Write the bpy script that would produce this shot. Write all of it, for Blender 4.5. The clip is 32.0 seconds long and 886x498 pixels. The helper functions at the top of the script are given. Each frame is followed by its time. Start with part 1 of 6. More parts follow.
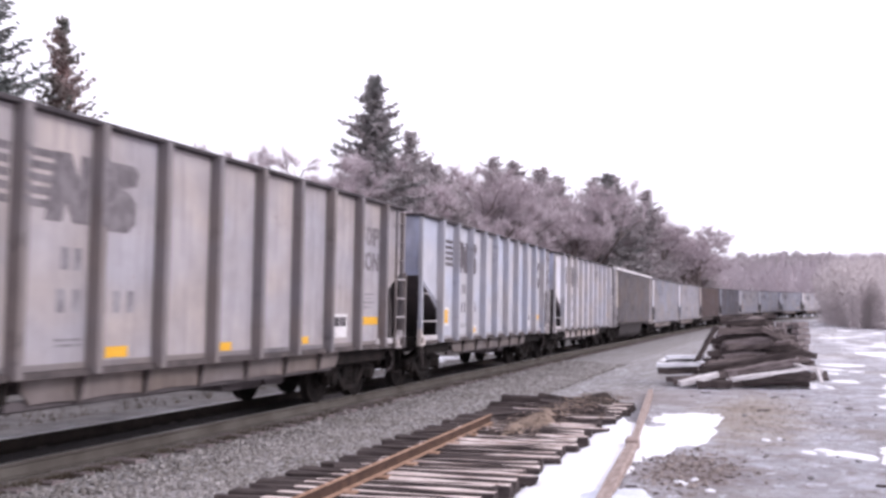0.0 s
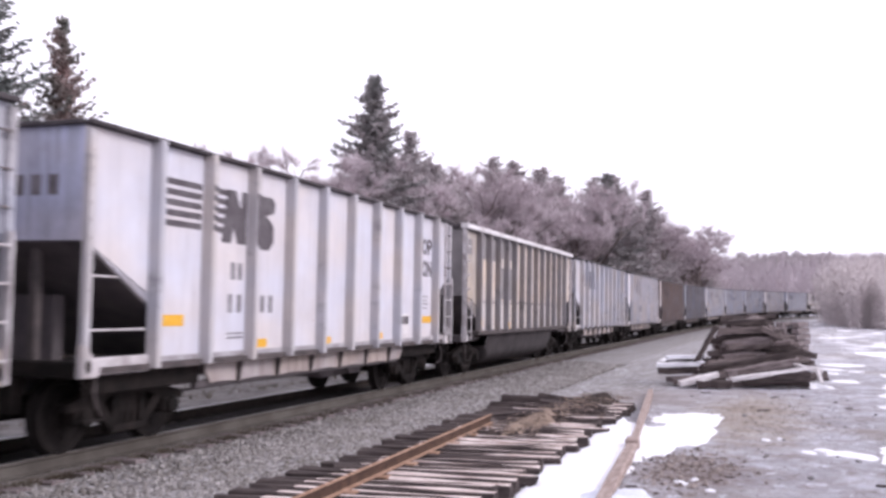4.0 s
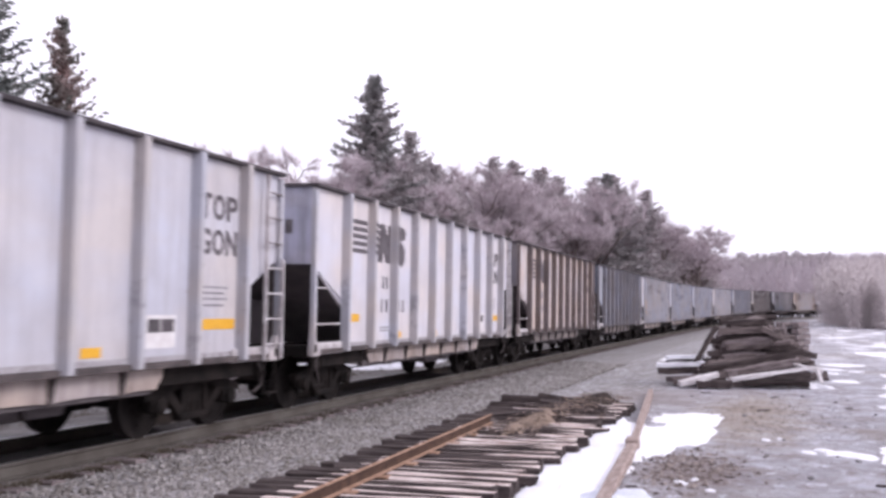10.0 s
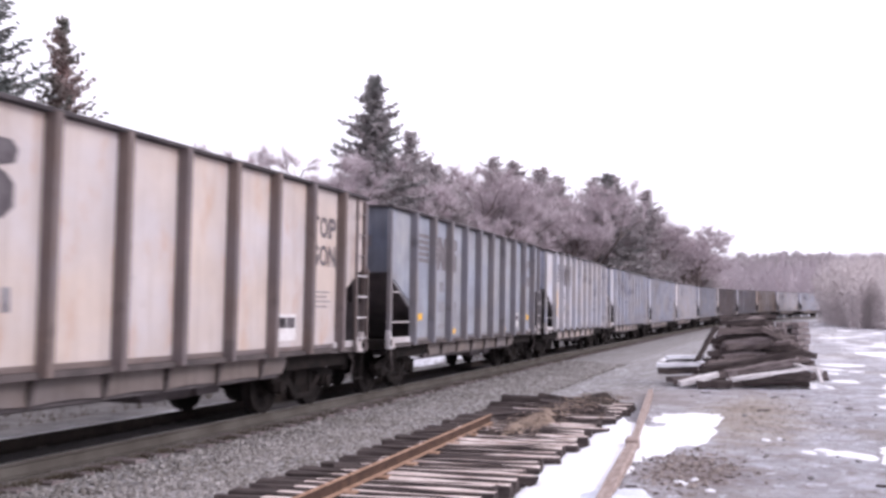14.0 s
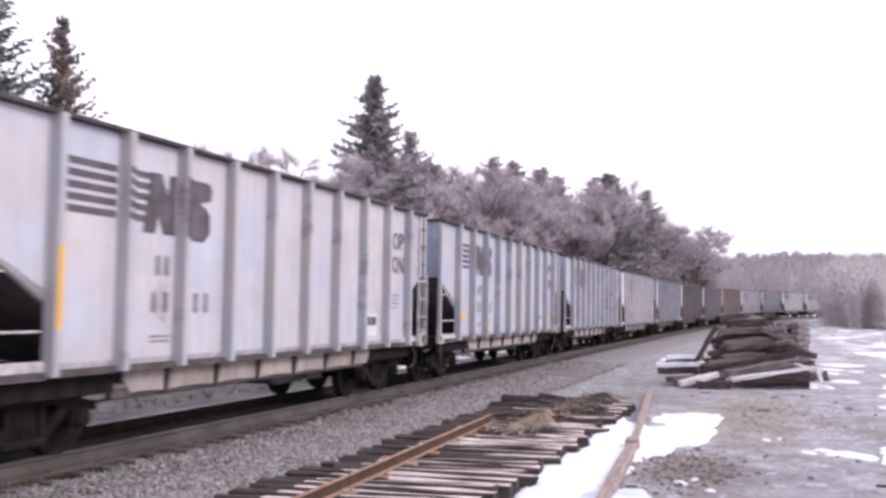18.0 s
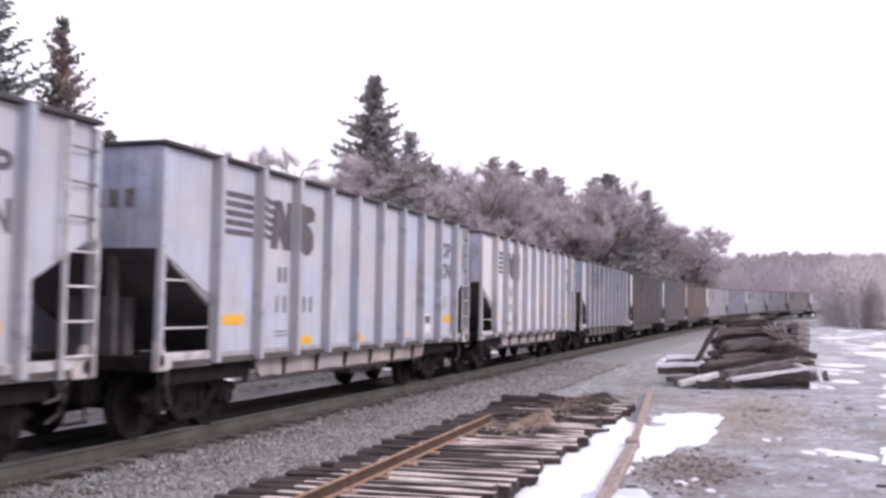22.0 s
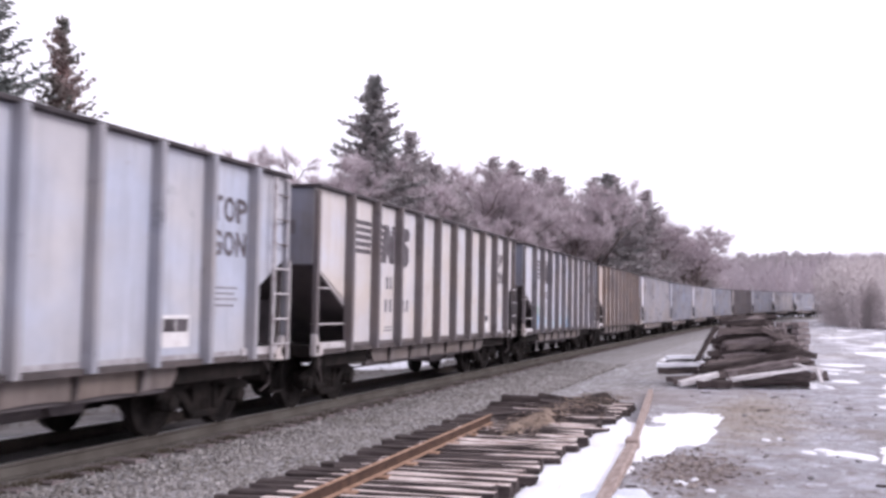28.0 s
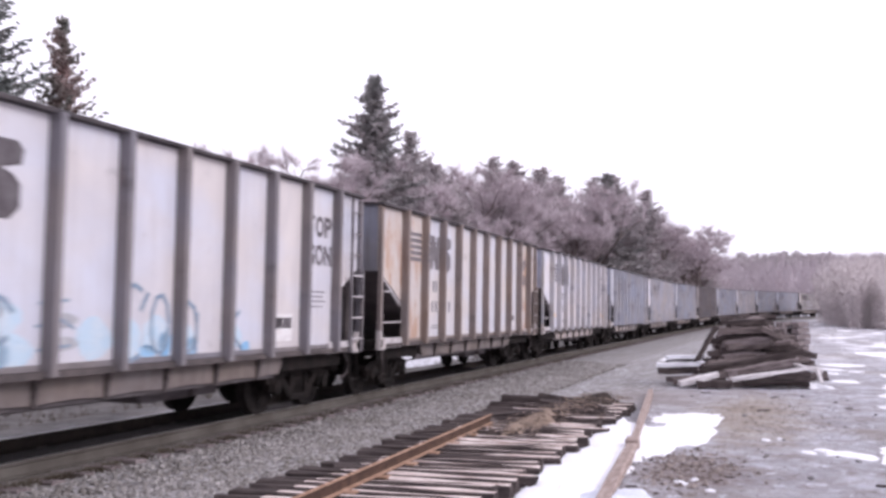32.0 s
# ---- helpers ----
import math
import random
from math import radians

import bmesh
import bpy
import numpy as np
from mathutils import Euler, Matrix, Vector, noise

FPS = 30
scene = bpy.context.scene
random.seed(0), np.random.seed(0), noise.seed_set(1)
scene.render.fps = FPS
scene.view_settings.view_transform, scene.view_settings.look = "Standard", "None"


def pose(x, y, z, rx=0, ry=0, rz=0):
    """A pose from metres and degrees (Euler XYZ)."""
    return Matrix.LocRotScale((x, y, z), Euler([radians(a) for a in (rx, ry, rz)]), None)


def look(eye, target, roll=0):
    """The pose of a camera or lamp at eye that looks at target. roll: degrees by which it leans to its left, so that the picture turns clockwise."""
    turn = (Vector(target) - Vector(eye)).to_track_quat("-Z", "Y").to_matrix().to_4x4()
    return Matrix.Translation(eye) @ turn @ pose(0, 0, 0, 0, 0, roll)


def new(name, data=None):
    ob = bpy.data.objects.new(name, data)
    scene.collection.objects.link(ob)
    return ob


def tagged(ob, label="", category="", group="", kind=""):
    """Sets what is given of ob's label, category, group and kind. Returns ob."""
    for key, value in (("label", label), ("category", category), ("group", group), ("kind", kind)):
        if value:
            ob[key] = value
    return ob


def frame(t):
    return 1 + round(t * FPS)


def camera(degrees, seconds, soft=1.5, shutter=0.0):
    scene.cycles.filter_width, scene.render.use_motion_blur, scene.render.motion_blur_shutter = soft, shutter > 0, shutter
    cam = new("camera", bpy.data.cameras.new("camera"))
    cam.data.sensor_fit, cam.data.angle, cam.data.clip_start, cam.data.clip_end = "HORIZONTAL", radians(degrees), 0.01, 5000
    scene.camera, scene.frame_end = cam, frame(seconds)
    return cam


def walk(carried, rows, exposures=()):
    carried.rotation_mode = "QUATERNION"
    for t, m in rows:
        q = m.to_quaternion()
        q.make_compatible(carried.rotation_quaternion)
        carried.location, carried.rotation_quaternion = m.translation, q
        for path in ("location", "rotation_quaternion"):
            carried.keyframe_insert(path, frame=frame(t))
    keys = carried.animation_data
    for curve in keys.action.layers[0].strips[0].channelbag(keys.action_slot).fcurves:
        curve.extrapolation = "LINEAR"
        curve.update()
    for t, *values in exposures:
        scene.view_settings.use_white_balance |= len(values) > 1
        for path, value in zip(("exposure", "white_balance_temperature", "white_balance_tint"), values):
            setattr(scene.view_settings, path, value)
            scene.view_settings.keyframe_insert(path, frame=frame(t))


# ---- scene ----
cam = camera(48.55, 32.0, soft=3.1, shutter=0.5)
EYE = Vector((0, 0, 1.881))
AIM = Vector((-math.sin(0.327) * math.cos(0.0631), math.cos(0.327) * math.cos(0.0631), math.sin(0.0631)))
VIEW = look(EYE, EYE + AIM * 50, 0.17)
EXPOSURE, KELVIN, TINT = 0.0, 6200, 19
# the film camera's automatic exposure drifts a little as cars of different brightness pass
DRIFT = ((0.0, 0.10), (3.0, 0.09), (6.0, 0.02), (9.0, 0.0), (11.0, -0.03), (12.0, -0.04), (13.0, 0.0), (14.0, 0.09), (17.0, 0.14), (18.0, 0.07), (19.0, 0.05), (20.0, 0.02), (24.0, 0.0), (32.0, 0.0))
walk(cam, [(0.0, VIEW), (32.0, VIEW)], [(t, EXPOSURE + d, KELVIN, TINT) for t, d in DRIFT])

# ---- light: a bright overcast winter sky ----
world = bpy.data.worlds.new("overcast_sky")
scene.world = world
world.use_nodes = True
wn, wl = world.node_tree.nodes, world.node_tree.links
sky = wn.new("ShaderNodeTexSky")
sky.sky_type, sky.sun_disc = "NISHITA", False
SUN_UP, SUN_TURN = radians(32), radians(84)
sky.sun_elevation, sky.sun_rotation = SUN_UP, SUN_TURN
sky.air_density, sky.dust_density, sky.ozone_density = 1.0, 4.0, 1.0
dull = wn.new("ShaderNodeHueSaturation")
dull.inputs["Saturation"].default_value = 0.12
cloud = wn.new("ShaderNodeMix")
cloud.data_type = "RGBA"
cloud.inputs[0].default_value = 0.8
cloud.inputs[7].default_value = (9.6, 9.4, 10.0, 1)
SKY_STRENGTH = 0.15
wn["Background"].inputs["Strength"].default_value = SKY_STRENGTH
wl.new(sky.outputs["Color"], dull.inputs["Color"])
wl.new(dull.outputs["Color"], cloud.inputs[6])
wl.new(cloud.outputs[2], wn["Background"].inputs["Color"])
sun = new("sun", bpy.data.lights.new("sun", "SUN"))
sun.data.energy, sun.data.angle, sun.data.color = 1.5, radians(16), (1.0, 0.97, 0.93)
sun_way = Vector((math.sin(SUN_TURN) * math.cos(SUN_UP), math.cos(SUN_TURN) * math.cos(SUN_UP), math.sin(SUN_UP)))
sun.matrix_world = look(sun_way * 60, (0, 0, 0))


# ---- materials ----
def nodes_of(name):
    m = bpy.data.materials.new(name)
    m.use_nodes = True
    nt = m.node_tree
    return m, nt.nodes, nt.links, nt.nodes["Principled BSDF"]


def coords(n, l, shift=True, stretch=(1, 1, 1)):
    """Object coordinates, moved by a random amount from object to object."""
    tc = n.new("ShaderNodeTexCoord")
    mp = n.new("ShaderNodeMapping")
    mp.inputs["Scale"].default_value = stretch
    l.new(tc.outputs["Object"], mp.inputs["Vector"])
    if shift:
        oi = n.new("ShaderNodeObjectInfo")
        mul = n.new("ShaderNodeMath")
        mul.operation, mul.inputs[1].default_value = "MULTIPLY", 57.0
        l.new(oi.outputs["Random"], mul.inputs[0])
        l.new(mul.outputs[0], mp.inputs["Location"])
    return mp.outputs["Vector"]


def noisy(n, l, vec, scale, detail=4.0, rough=0.55):
    t = n.new("ShaderNodeTexNoise")
    t.inputs["Scale"].default_value, t.inputs["Detail"].default_value, t.inputs["Roughness"].default_value = scale, detail, rough
    l.new(vec, t.inputs["Vector"])
    return t.outputs["Fac"]


def ramp(n, l, fac, lo, hi, a=0.0, b=1.0):
    r = n.new("ShaderNodeMapRange")
    for k, v in enumerate((lo, hi, a, b)):
        r.inputs[1 + k].default_value = v
    l.new(fac, r.inputs[0])
    return r.outputs[0]


def mixed(n, l, fac, a, b):
    m = n.new("ShaderNodeMix")
    m.data_type = "RGBA"
    for slot, v in ((6, a), (7, b)):
        if isinstance(v, tuple):
            m.inputs[slot].default_value = (*v, 1)
        else:
            l.new(v, m.inputs[slot])
    if isinstance(fac, float):
        m.inputs[0].default_value = fac
    else:
        l.new(fac, m.inputs[0])
    return m.outputs[2]


def bumped(n, l, b, fac, strength, dist):
    bp = n.new("ShaderNodeBump")
    bp.inputs["Strength"].default_value, bp.inputs["Distance"].default_value = strength, dist
    l.new(fac, bp.inputs["Height"])
    l.new(bp.outputs["Normal"], b.inputs["Normal"])


def plain(name, base, other, rough=0.8, scale=6.0, fine=60.0, metal=0.0, bump=0.3, dist=0.01, shift=True, stretch=(1, 1, 1)):
    """A two-colour mottled surface with fine grain."""
    m, n, l, b = nodes_of(name)
    v = coords(n, l, shift, stretch)
    big, small = noisy(n, l, v, scale), noisy(n, l, v, fine, 3.0, 0.7)
    c = mixed(n, l, ramp(n, l, big, 0.35, 0.65), base, other)
    dark = tuple(0.6 * k for k in base)
    c = mixed(n, l, ramp(n, l, small, 0.5, 0.75, 0.0, 0.6), c, dark)
    l.new(c, b.inputs["Base Color"])
    l.new(ramp(n, l, small, 0.3, 0.7, max(0.0, rough - 0.1), min(1.0, rough + 0.1)), b.inputs["Roughness"])
    b.inputs["Metallic"].default_value = metal
    b.inputs["Specular IOR Level"].default_value = 0.12 if rough > 0.78 else 0.4
    bumped(n, l, b, small, bump, dist)
    return m


def paint(name, base, grime, rust, grime_amount, rust_amount, rust_colour=(0.22, 0.11, 0.06), blots=0.64):
    """Old freight-car paint: streaked grime from the top down, rust blooms, small chips."""
    m, n, l, b = nodes_of(name)
    v = coords(n, l, True)
    streak = noisy(n, l, coords(n, l, True, (9, 9, 0.55)), 1.0, 5.0, 0.6)
    cloud = noisy(n, l, v, 1.3, 5.0, 0.6)
    fine = noisy(n, l, v, 38.0, 3.0, 0.7)
    wide = noisy(n, l, coords(n, l, True, (0.5, 0.5, 1.0)), 0.9, 3.0, 0.5)
    hue = mixed(n, l, ramp(n, l, wide, 0.36, 0.64), tuple(k * q for k, q in zip(base, (1.04, 0.98, 0.90))), tuple(k * q for k, q in zip(base, (0.95, 0.995, 1.07))))
    c = mixed(n, l, ramp(n, l, cloud, 0.3, 0.75, 0.0, grime_amount), hue, grime)
    c = mixed(n, l, ramp(n, l, streak, 0.48, 0.75, 0.0, grime_amount), c, grime)
    bloom = noisy(n, l, coords(n, l, True, (2.2, 2.2, 0.9)), 1.2, 6.0, 0.65)
    c = mixed(n, l, ramp(n, l, bloom, 0.72 - rust, 0.86 - rust, 0.0, rust_amount), c, rust_colour)
    blot = noisy(n, l, coords(n, l, True, (1, 1, 1.6)), 0.8, 7.0, 0.7)
    c = mixed(n, l, ramp(n, l, blot, blots, blots + 0.10, 0.0, 0.55), c, tuple(0.45 * k for k in grime))
    chip = noisy(n, l, v, 9.0, 4.0, 0.6)
    c = mixed(n, l, ramp(n, l, chip, 0.70, 0.74, 0.0, 0.6), c, rust_colour)
    c = mixed(n, l, ramp(n, l, fine, 0.66, 0.74, 0.0, 0.35), c, tuple(0.5 * k for k in grime))
    l.new(c, b.inputs["Base Color"])
    l.new(ramp(n, l, cloud, 0.3, 0.7, 0.5, 0.75), b.inputs["Roughness"])
    bumped(n, l, b, noisy(n, l, v, 2.2, 2.0), 0.25, 0.02)
    return m


# (panel base, grime, rust reach, grime amount, rust amount), (post base, rust reach, rust amount)
STYLES = {
    "clean_grey": (((0.475, 0.48, 0.535), (0.30, 0.29, 0.325), 0.035, 0.55, 0.3), ((0.42, 0.415, 0.455), 0.05, 0.4)),
    "white": (((0.625, 0.60, 0.63), (0.43, 0.40, 0.42), 0.04, 0.5, 0.35), ((0.49, 0.468, 0.487), 0.08, 0.45)),
    "soot_grey": (((0.415, 0.378, 0.385), (0.21, 0.19, 0.20), 0.05, 0.7, 0.3), ((0.20, 0.177, 0.18), 0.10, 0.5)),
    "tan_rust": (((0.55, 0.485, 0.465), (0.38, 0.315, 0.285), 0.18, 0.6, 0.55), ((0.165, 0.13, 0.125), 0.15, 0.6)),
    "blue_weather": (((0.32, 0.335, 0.38), (0.17, 0.168, 0.19), 0.08, 0.8, 0.35), ((0.21, 0.195, 0.21), 0.10, 0.5)),
    "beige": (((0.575, 0.555, 0.575), (0.46, 0.38, 0.325), 0.10, 0.55, 0.5), ((0.15, 0.128, 0.13), 0.10, 0.5)),
    "orange_rust": (((0.56, 0.545, 0.57), (0.43, 0.38, 0.365), 0.09, 0.5, 0.55), ((0.25, 0.20, 0.18), 0.15, 0.6)),
    "coal_tan": (((0.61, 0.53, 0.465), (0.41, 0.34, 0.29), 0.06, 0.5, 0.35), ((0.22, 0.20, 0.205), 0.06, 0.4)),
}
STYLES["chalk"] = (((0.565, 0.55, 0.585), (0.42, 0.39, 0.41), 0.05, 0.5, 0.4), ((0.20, 0.18, 0.19), 0.10, 0.5))
STYLES["dusty_tan"] = (((0.57, 0.53, 0.505), (0.42, 0.37, 0.34), 0.07, 0.55, 0.4), ((0.22, 0.20, 0.205), 0.06, 0.4))
STYLES["tub_grey"] = (((0.44, 0.385, 0.335), (0.27, 0.225, 0.195), 0.10, 0.7, 0.4), ((0.17, 0.15, 0.15), 0.06, 0.4))
STYLES["ash_grey"] = (((0.535, 0.522, 0.555), (0.34, 0.315, 0.335), 0.05, 0.55, 0.4), ((0.455, 0.44, 0.465), 0.08, 0.45))
STYLES["cream"] = (((0.60, 0.525, 0.455), (0.43, 0.355, 0.30), 0.10, 0.6, 0.4), ((0.22, 0.20, 0.205), 0.06, 0.4))
STYLES["slate"] = (((0.48, 0.49, 0.55), (0.28, 0.275, 0.31), 0.05, 0.5, 0.3), ((0.33, 0.32, 0.345), 0.08, 0.45))
STYLES["rust_heavy"] = (((0.54, 0.50, 0.485), (0.42, 0.33, 0.275), 0.27, 0.55, 0.68), ((0.25, 0.20, 0.18), 0.15, 0.6))
PALE_STYLES = ("white", "clean_grey", "slate", "ash_grey")
PAINT, POST, ENDS = {}, {}, {}
for sname, (pa, po) in STYLES.items():
    PAINT[sname] = paint("paint_" + sname, pa[0], pa[1], pa[2], pa[3], pa[4], (0.36, 0.19, 0.10) if sname in ("orange_rust", "rust_heavy") else (0.45, 0.28, 0.19) if sname == "tan_rust" else (0.22, 0.11, 0.06))
    POST[sname] = paint("post_paint_" + sname, po[0], tuple(0.6 * k for k in po[0]), po[1], 0.5, po[2], (0.12, 0.07, 0.05), 0.57)
    # Ends get a darker, bluer, grimier copy of the side paint for their shade.
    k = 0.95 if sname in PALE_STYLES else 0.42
    ENDS[sname] = paint("shaded_grimy_end_" + sname, (pa[0][0] * k, pa[0][1] * k * 1.04, pa[0][2] * k * 1.2), tuple(0.3 * q for q in pa[1]), 0.04, 0.6, 0.3)

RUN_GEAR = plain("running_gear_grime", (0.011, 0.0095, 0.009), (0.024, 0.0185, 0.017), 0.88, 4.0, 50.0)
WHEEL = plain("matte_black_wheel", (0.012, 0.010, 0.010), (0.022, 0.018, 0.017), 0.9, 5.0, 60.0)
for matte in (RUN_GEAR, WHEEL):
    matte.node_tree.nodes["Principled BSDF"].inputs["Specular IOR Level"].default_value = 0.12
TREAD = plain("polished_tread", (0.66, 0.65, 0.66), (0.55, 0.54, 0.54), 0.3, 8.0, 60.0, 1.0, 0.05)
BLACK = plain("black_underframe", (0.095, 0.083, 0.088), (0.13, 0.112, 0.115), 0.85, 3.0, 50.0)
SILL = plain("sill_grey", (0.19, 0.165, 0.168), (0.12, 0.098, 0.098), 0.75, 3.0, 45.0)
BELLY = plain("dark_belly_steel", (0.042, 0.037, 0.038), (0.065, 0.056, 0.057), 0.8, 2.0, 45.0)
GRIME_SHADE = plain("dark_sill_grime_shade", (0.07, 0.06, 0.06), (0.12, 0.10, 0.098), 0.85, 3.0, 45.0)
STRIP_DARK = paint("sooty_brown_plate", (0.20, 0.165, 0.155), (0.09, 0.07, 0.062), 0.10, 0.85, 0.5, (0.11, 0.07, 0.05))
STRIP = paint("grimy_tan_plate", (0.47, 0.40, 0.375), (0.17, 0.13, 0.115), 0.10, 0.85, 0.5, (0.16, 0.10, 0.07))
SILL_PALE = plain("grimy_pale_strip", (0.42, 0.40, 0.42), (0.26, 0.235, 0.24), 0.75, 7.0, 45.0)
GUSSET = paint("rust_stained_gusset", (0.56, 0.52, 0.52), (0.31, 0.25, 0.23), 0.15, 0.6, 0.6, (0.27, 0.15, 0.10))
PALE = plain("pale_casting", (0.60, 0.57, 0.58), (0.33, 0.29, 0.29), 0.7, 5.0, 45.0)
CHORD = plain("top_chord_paint", (0.05, 0.044, 0.048), (0.10, 0.088, 0.092), 0.85, 2.0, 45.0)
CHORD_WHITE = plain("pale_top_chord", (0.72, 0.69, 0.70), (0.5, 0.47, 0.47), 0.7, 2.0, 45.0)
LOGO = plain("faded_black_paint", (0.075, 0.062, 0.07), (0.13, 0.115, 0.125), 0.75, 5.0, 60.0)
FADED = plain("weathered_black_paint", (0.115, 0.10, 0.108), (0.20, 0.18, 0.19), 0.75, 5.0, 60.0)
STENCIL = plain("faded_stencil", (0.16, 0.145, 0.16), (0.30, 0.285, 0.30), 0.75, 4.0, 60.0)
YELLOW = plain("yellow_reflector", (0.78, 0.42, 0.03), (0.70, 0.36, 0.02), 0.4, 12.0, 90.0)
PLATE = plain("white_plate", (0.74, 0.72, 0.72), (0.62, 0.58, 0.58), 0.6, 8.0, 60.0)
PATCH = plain("grey_patch_paint", (0.19, 0.175, 0.18), (0.26, 0.24, 0.24), 0.75, 3.0, 45.0)
SPRAY_BLUE = plain("sprayed_blue", (0.20, 0.40, 0.62), (0.34, 0.50, 0.66), 0.6, 6.0, 60.0)
SPRAY_GREEN = plain("sprayed_green", (0.23, 0.33, 0.27), (0.38, 0.46, 0.42), 0.6, 6.0, 60.0)
SPRAY_PALE = plain("sprayed_pale_blue", (0.42, 0.55, 0.66), (0.52, 0.58, 0.64), 0.6, 6.0, 60.0)
SPRAY_DARK = plain("sprayed_outline", (0.17, 0.24, 0.33), (0.26, 0.31, 0.38), 0.6, 6.0, 60.0)
SPRAY_GREY = plain("sprayed_grey", (0.31, 0.31, 0.34), (0.44, 0.43, 0.45), 0.6, 6.0, 60.0)
RAIL_SIDE = plain("shaded_rail_side", (0.03, 0.024, 0.023), (0.05, 0.039, 0.034), 0.8, 4.0, 50.0)
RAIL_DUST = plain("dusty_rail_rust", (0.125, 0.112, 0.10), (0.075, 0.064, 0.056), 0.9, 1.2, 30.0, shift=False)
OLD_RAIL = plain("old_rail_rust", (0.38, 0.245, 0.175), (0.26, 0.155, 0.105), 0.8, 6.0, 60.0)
RAIL_WEB = plain("shaded_rail_web", (0.10, 0.06, 0.045), (0.06, 0.038, 0.03), 0.85, 6.0, 60.0)
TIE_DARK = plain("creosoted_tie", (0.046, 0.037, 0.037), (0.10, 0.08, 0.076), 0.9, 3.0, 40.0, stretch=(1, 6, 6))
TIE_OLD = plain("old_brown_tie", (0.105, 0.085, 0.083), (0.21, 0.172, 0.165), 0.9, 2.2, 40.0, stretch=(1, 6, 6))
TIE_GREY = plain("weathered_tie", (0.25, 0.21, 0.21), (0.10, 0.08, 0.08), 0.9, 3.0, 40.0, stretch=(1, 6, 6))
TIE_TOP = plain("lit_pale_tie_top", (0.76, 0.67, 0.63), (0.34, 0.25, 0.225), 0.9, 3.5, 40.0, stretch=(1, 5, 5))
FROST = plain("frosted_timber", (0.74, 0.71, 0.72), (0.50, 0.46, 0.46), 0.8, 3.0, 40.0, stretch=(1, 6, 6))
BEAM = plain("pale_weathered_beam", (0.40, 0.325, 0.295), (0.24, 0.18, 0.16), 0.85, 3.0, 40.0, stretch=(1, 6, 6))
DEBRIS = plain("bark_and_dirt", (0.32, 0.245, 0.195), (0.17, 0.125, 0.10), 0.95, 5.0, 50.0, bump=0.6)
SOIL = plain("dark_wet_soil", (0.038, 0.03, 0.028), (0.07, 0.053, 0.046), 0.95, 6.0, 40.0, bump=0.8, dist=0.03)
SLUSH = plain("wet_blue_slush", (0.50, 0.53, 0.63), (0.64, 0.66, 0.74), 0.45, 2.0, 20.0, bump=0.2, dist=0.02, shift=False)
SNOW = plain("old_snow", (0.86, 0.86, 0.90), (0.78, 0.77, 0.82), 0.6, 2.5, 30.0, bump=0.3, dist=0.03, shift=False)
STONE = plain("ballast_stone", (0.27, 0.255, 0.26), (0.17, 0.16, 0.165), 0.85, 9.0, 60.0)
BARK = plain("bark", (0.23, 0.19, 0.185), (0.15, 0.12, 0.115), 0.95, 3.0, 30.0)
# Twigs, pines and far woods are lightened to paint in distance haze.
TWIG = plain("hazed_twigs", (0.60, 0.525, 0.555), (0.51, 0.44, 0.465), 0.95, 0.5, 8.0, bump=0.0)
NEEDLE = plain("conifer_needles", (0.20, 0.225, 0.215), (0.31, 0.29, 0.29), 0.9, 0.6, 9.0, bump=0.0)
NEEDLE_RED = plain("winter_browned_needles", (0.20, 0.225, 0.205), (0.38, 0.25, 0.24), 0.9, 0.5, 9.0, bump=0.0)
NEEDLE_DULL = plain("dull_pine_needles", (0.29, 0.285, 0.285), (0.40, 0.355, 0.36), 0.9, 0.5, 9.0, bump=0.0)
PINE = plain("hazed_pine", (0.42, 0.39, 0.395), (0.56, 0.495, 0.51), 0.9, 0.4, 8.0, bump=0.0)
FAR_WOOD = plain("hazed_far_wood", (0.52, 0.455, 0.48), (0.44, 0.385, 0.41), 0.95, 0.05, 1.2, bump=0.0)
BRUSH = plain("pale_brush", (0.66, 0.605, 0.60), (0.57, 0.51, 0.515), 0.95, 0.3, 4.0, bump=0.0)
GRASS = plain("dead_grass", (0.135, 0.11, 0.082), (0.08, 0.064, 0.05), 0.95, 1.0, 12.0, bump=0.0)


def ballast_material():
    m, n, l, b = nodes_of("ballast_bed")
    v = coords(n, l, False)
    vo = n.new("ShaderNodeTexVoronoi")
    vo.inputs["Scale"].default_value = 14.0
    l.new(v, vo.inputs["Vector"])
    hue = n.new("ShaderNodeSeparateColor")
    l.new(vo.outputs["Color"], hue.inputs[0])
    c = mixed(n, l, hue.outputs[0], (0.16, 0.147, 0.148), (0.37, 0.352, 0.354))
    c = mixed(n, l, ramp(n, l, noisy(n, l, v, 0.8), 0.45, 0.7, 0.0, 0.5), c, (0.19, 0.165, 0.145))
    c = mixed(n, l, ramp(n, l, vo.outputs["Distance"], 0.45, 0.75, 0.0, 0.7), c, (0.07, 0.063, 0.063))
    l.new(c, b.inputs["Base Color"])
    b.inputs["Roughness"].default_value = 0.9
    bumped(n, l, b, vo.outputs["Distance"], -0.8, 0.03)
    return m


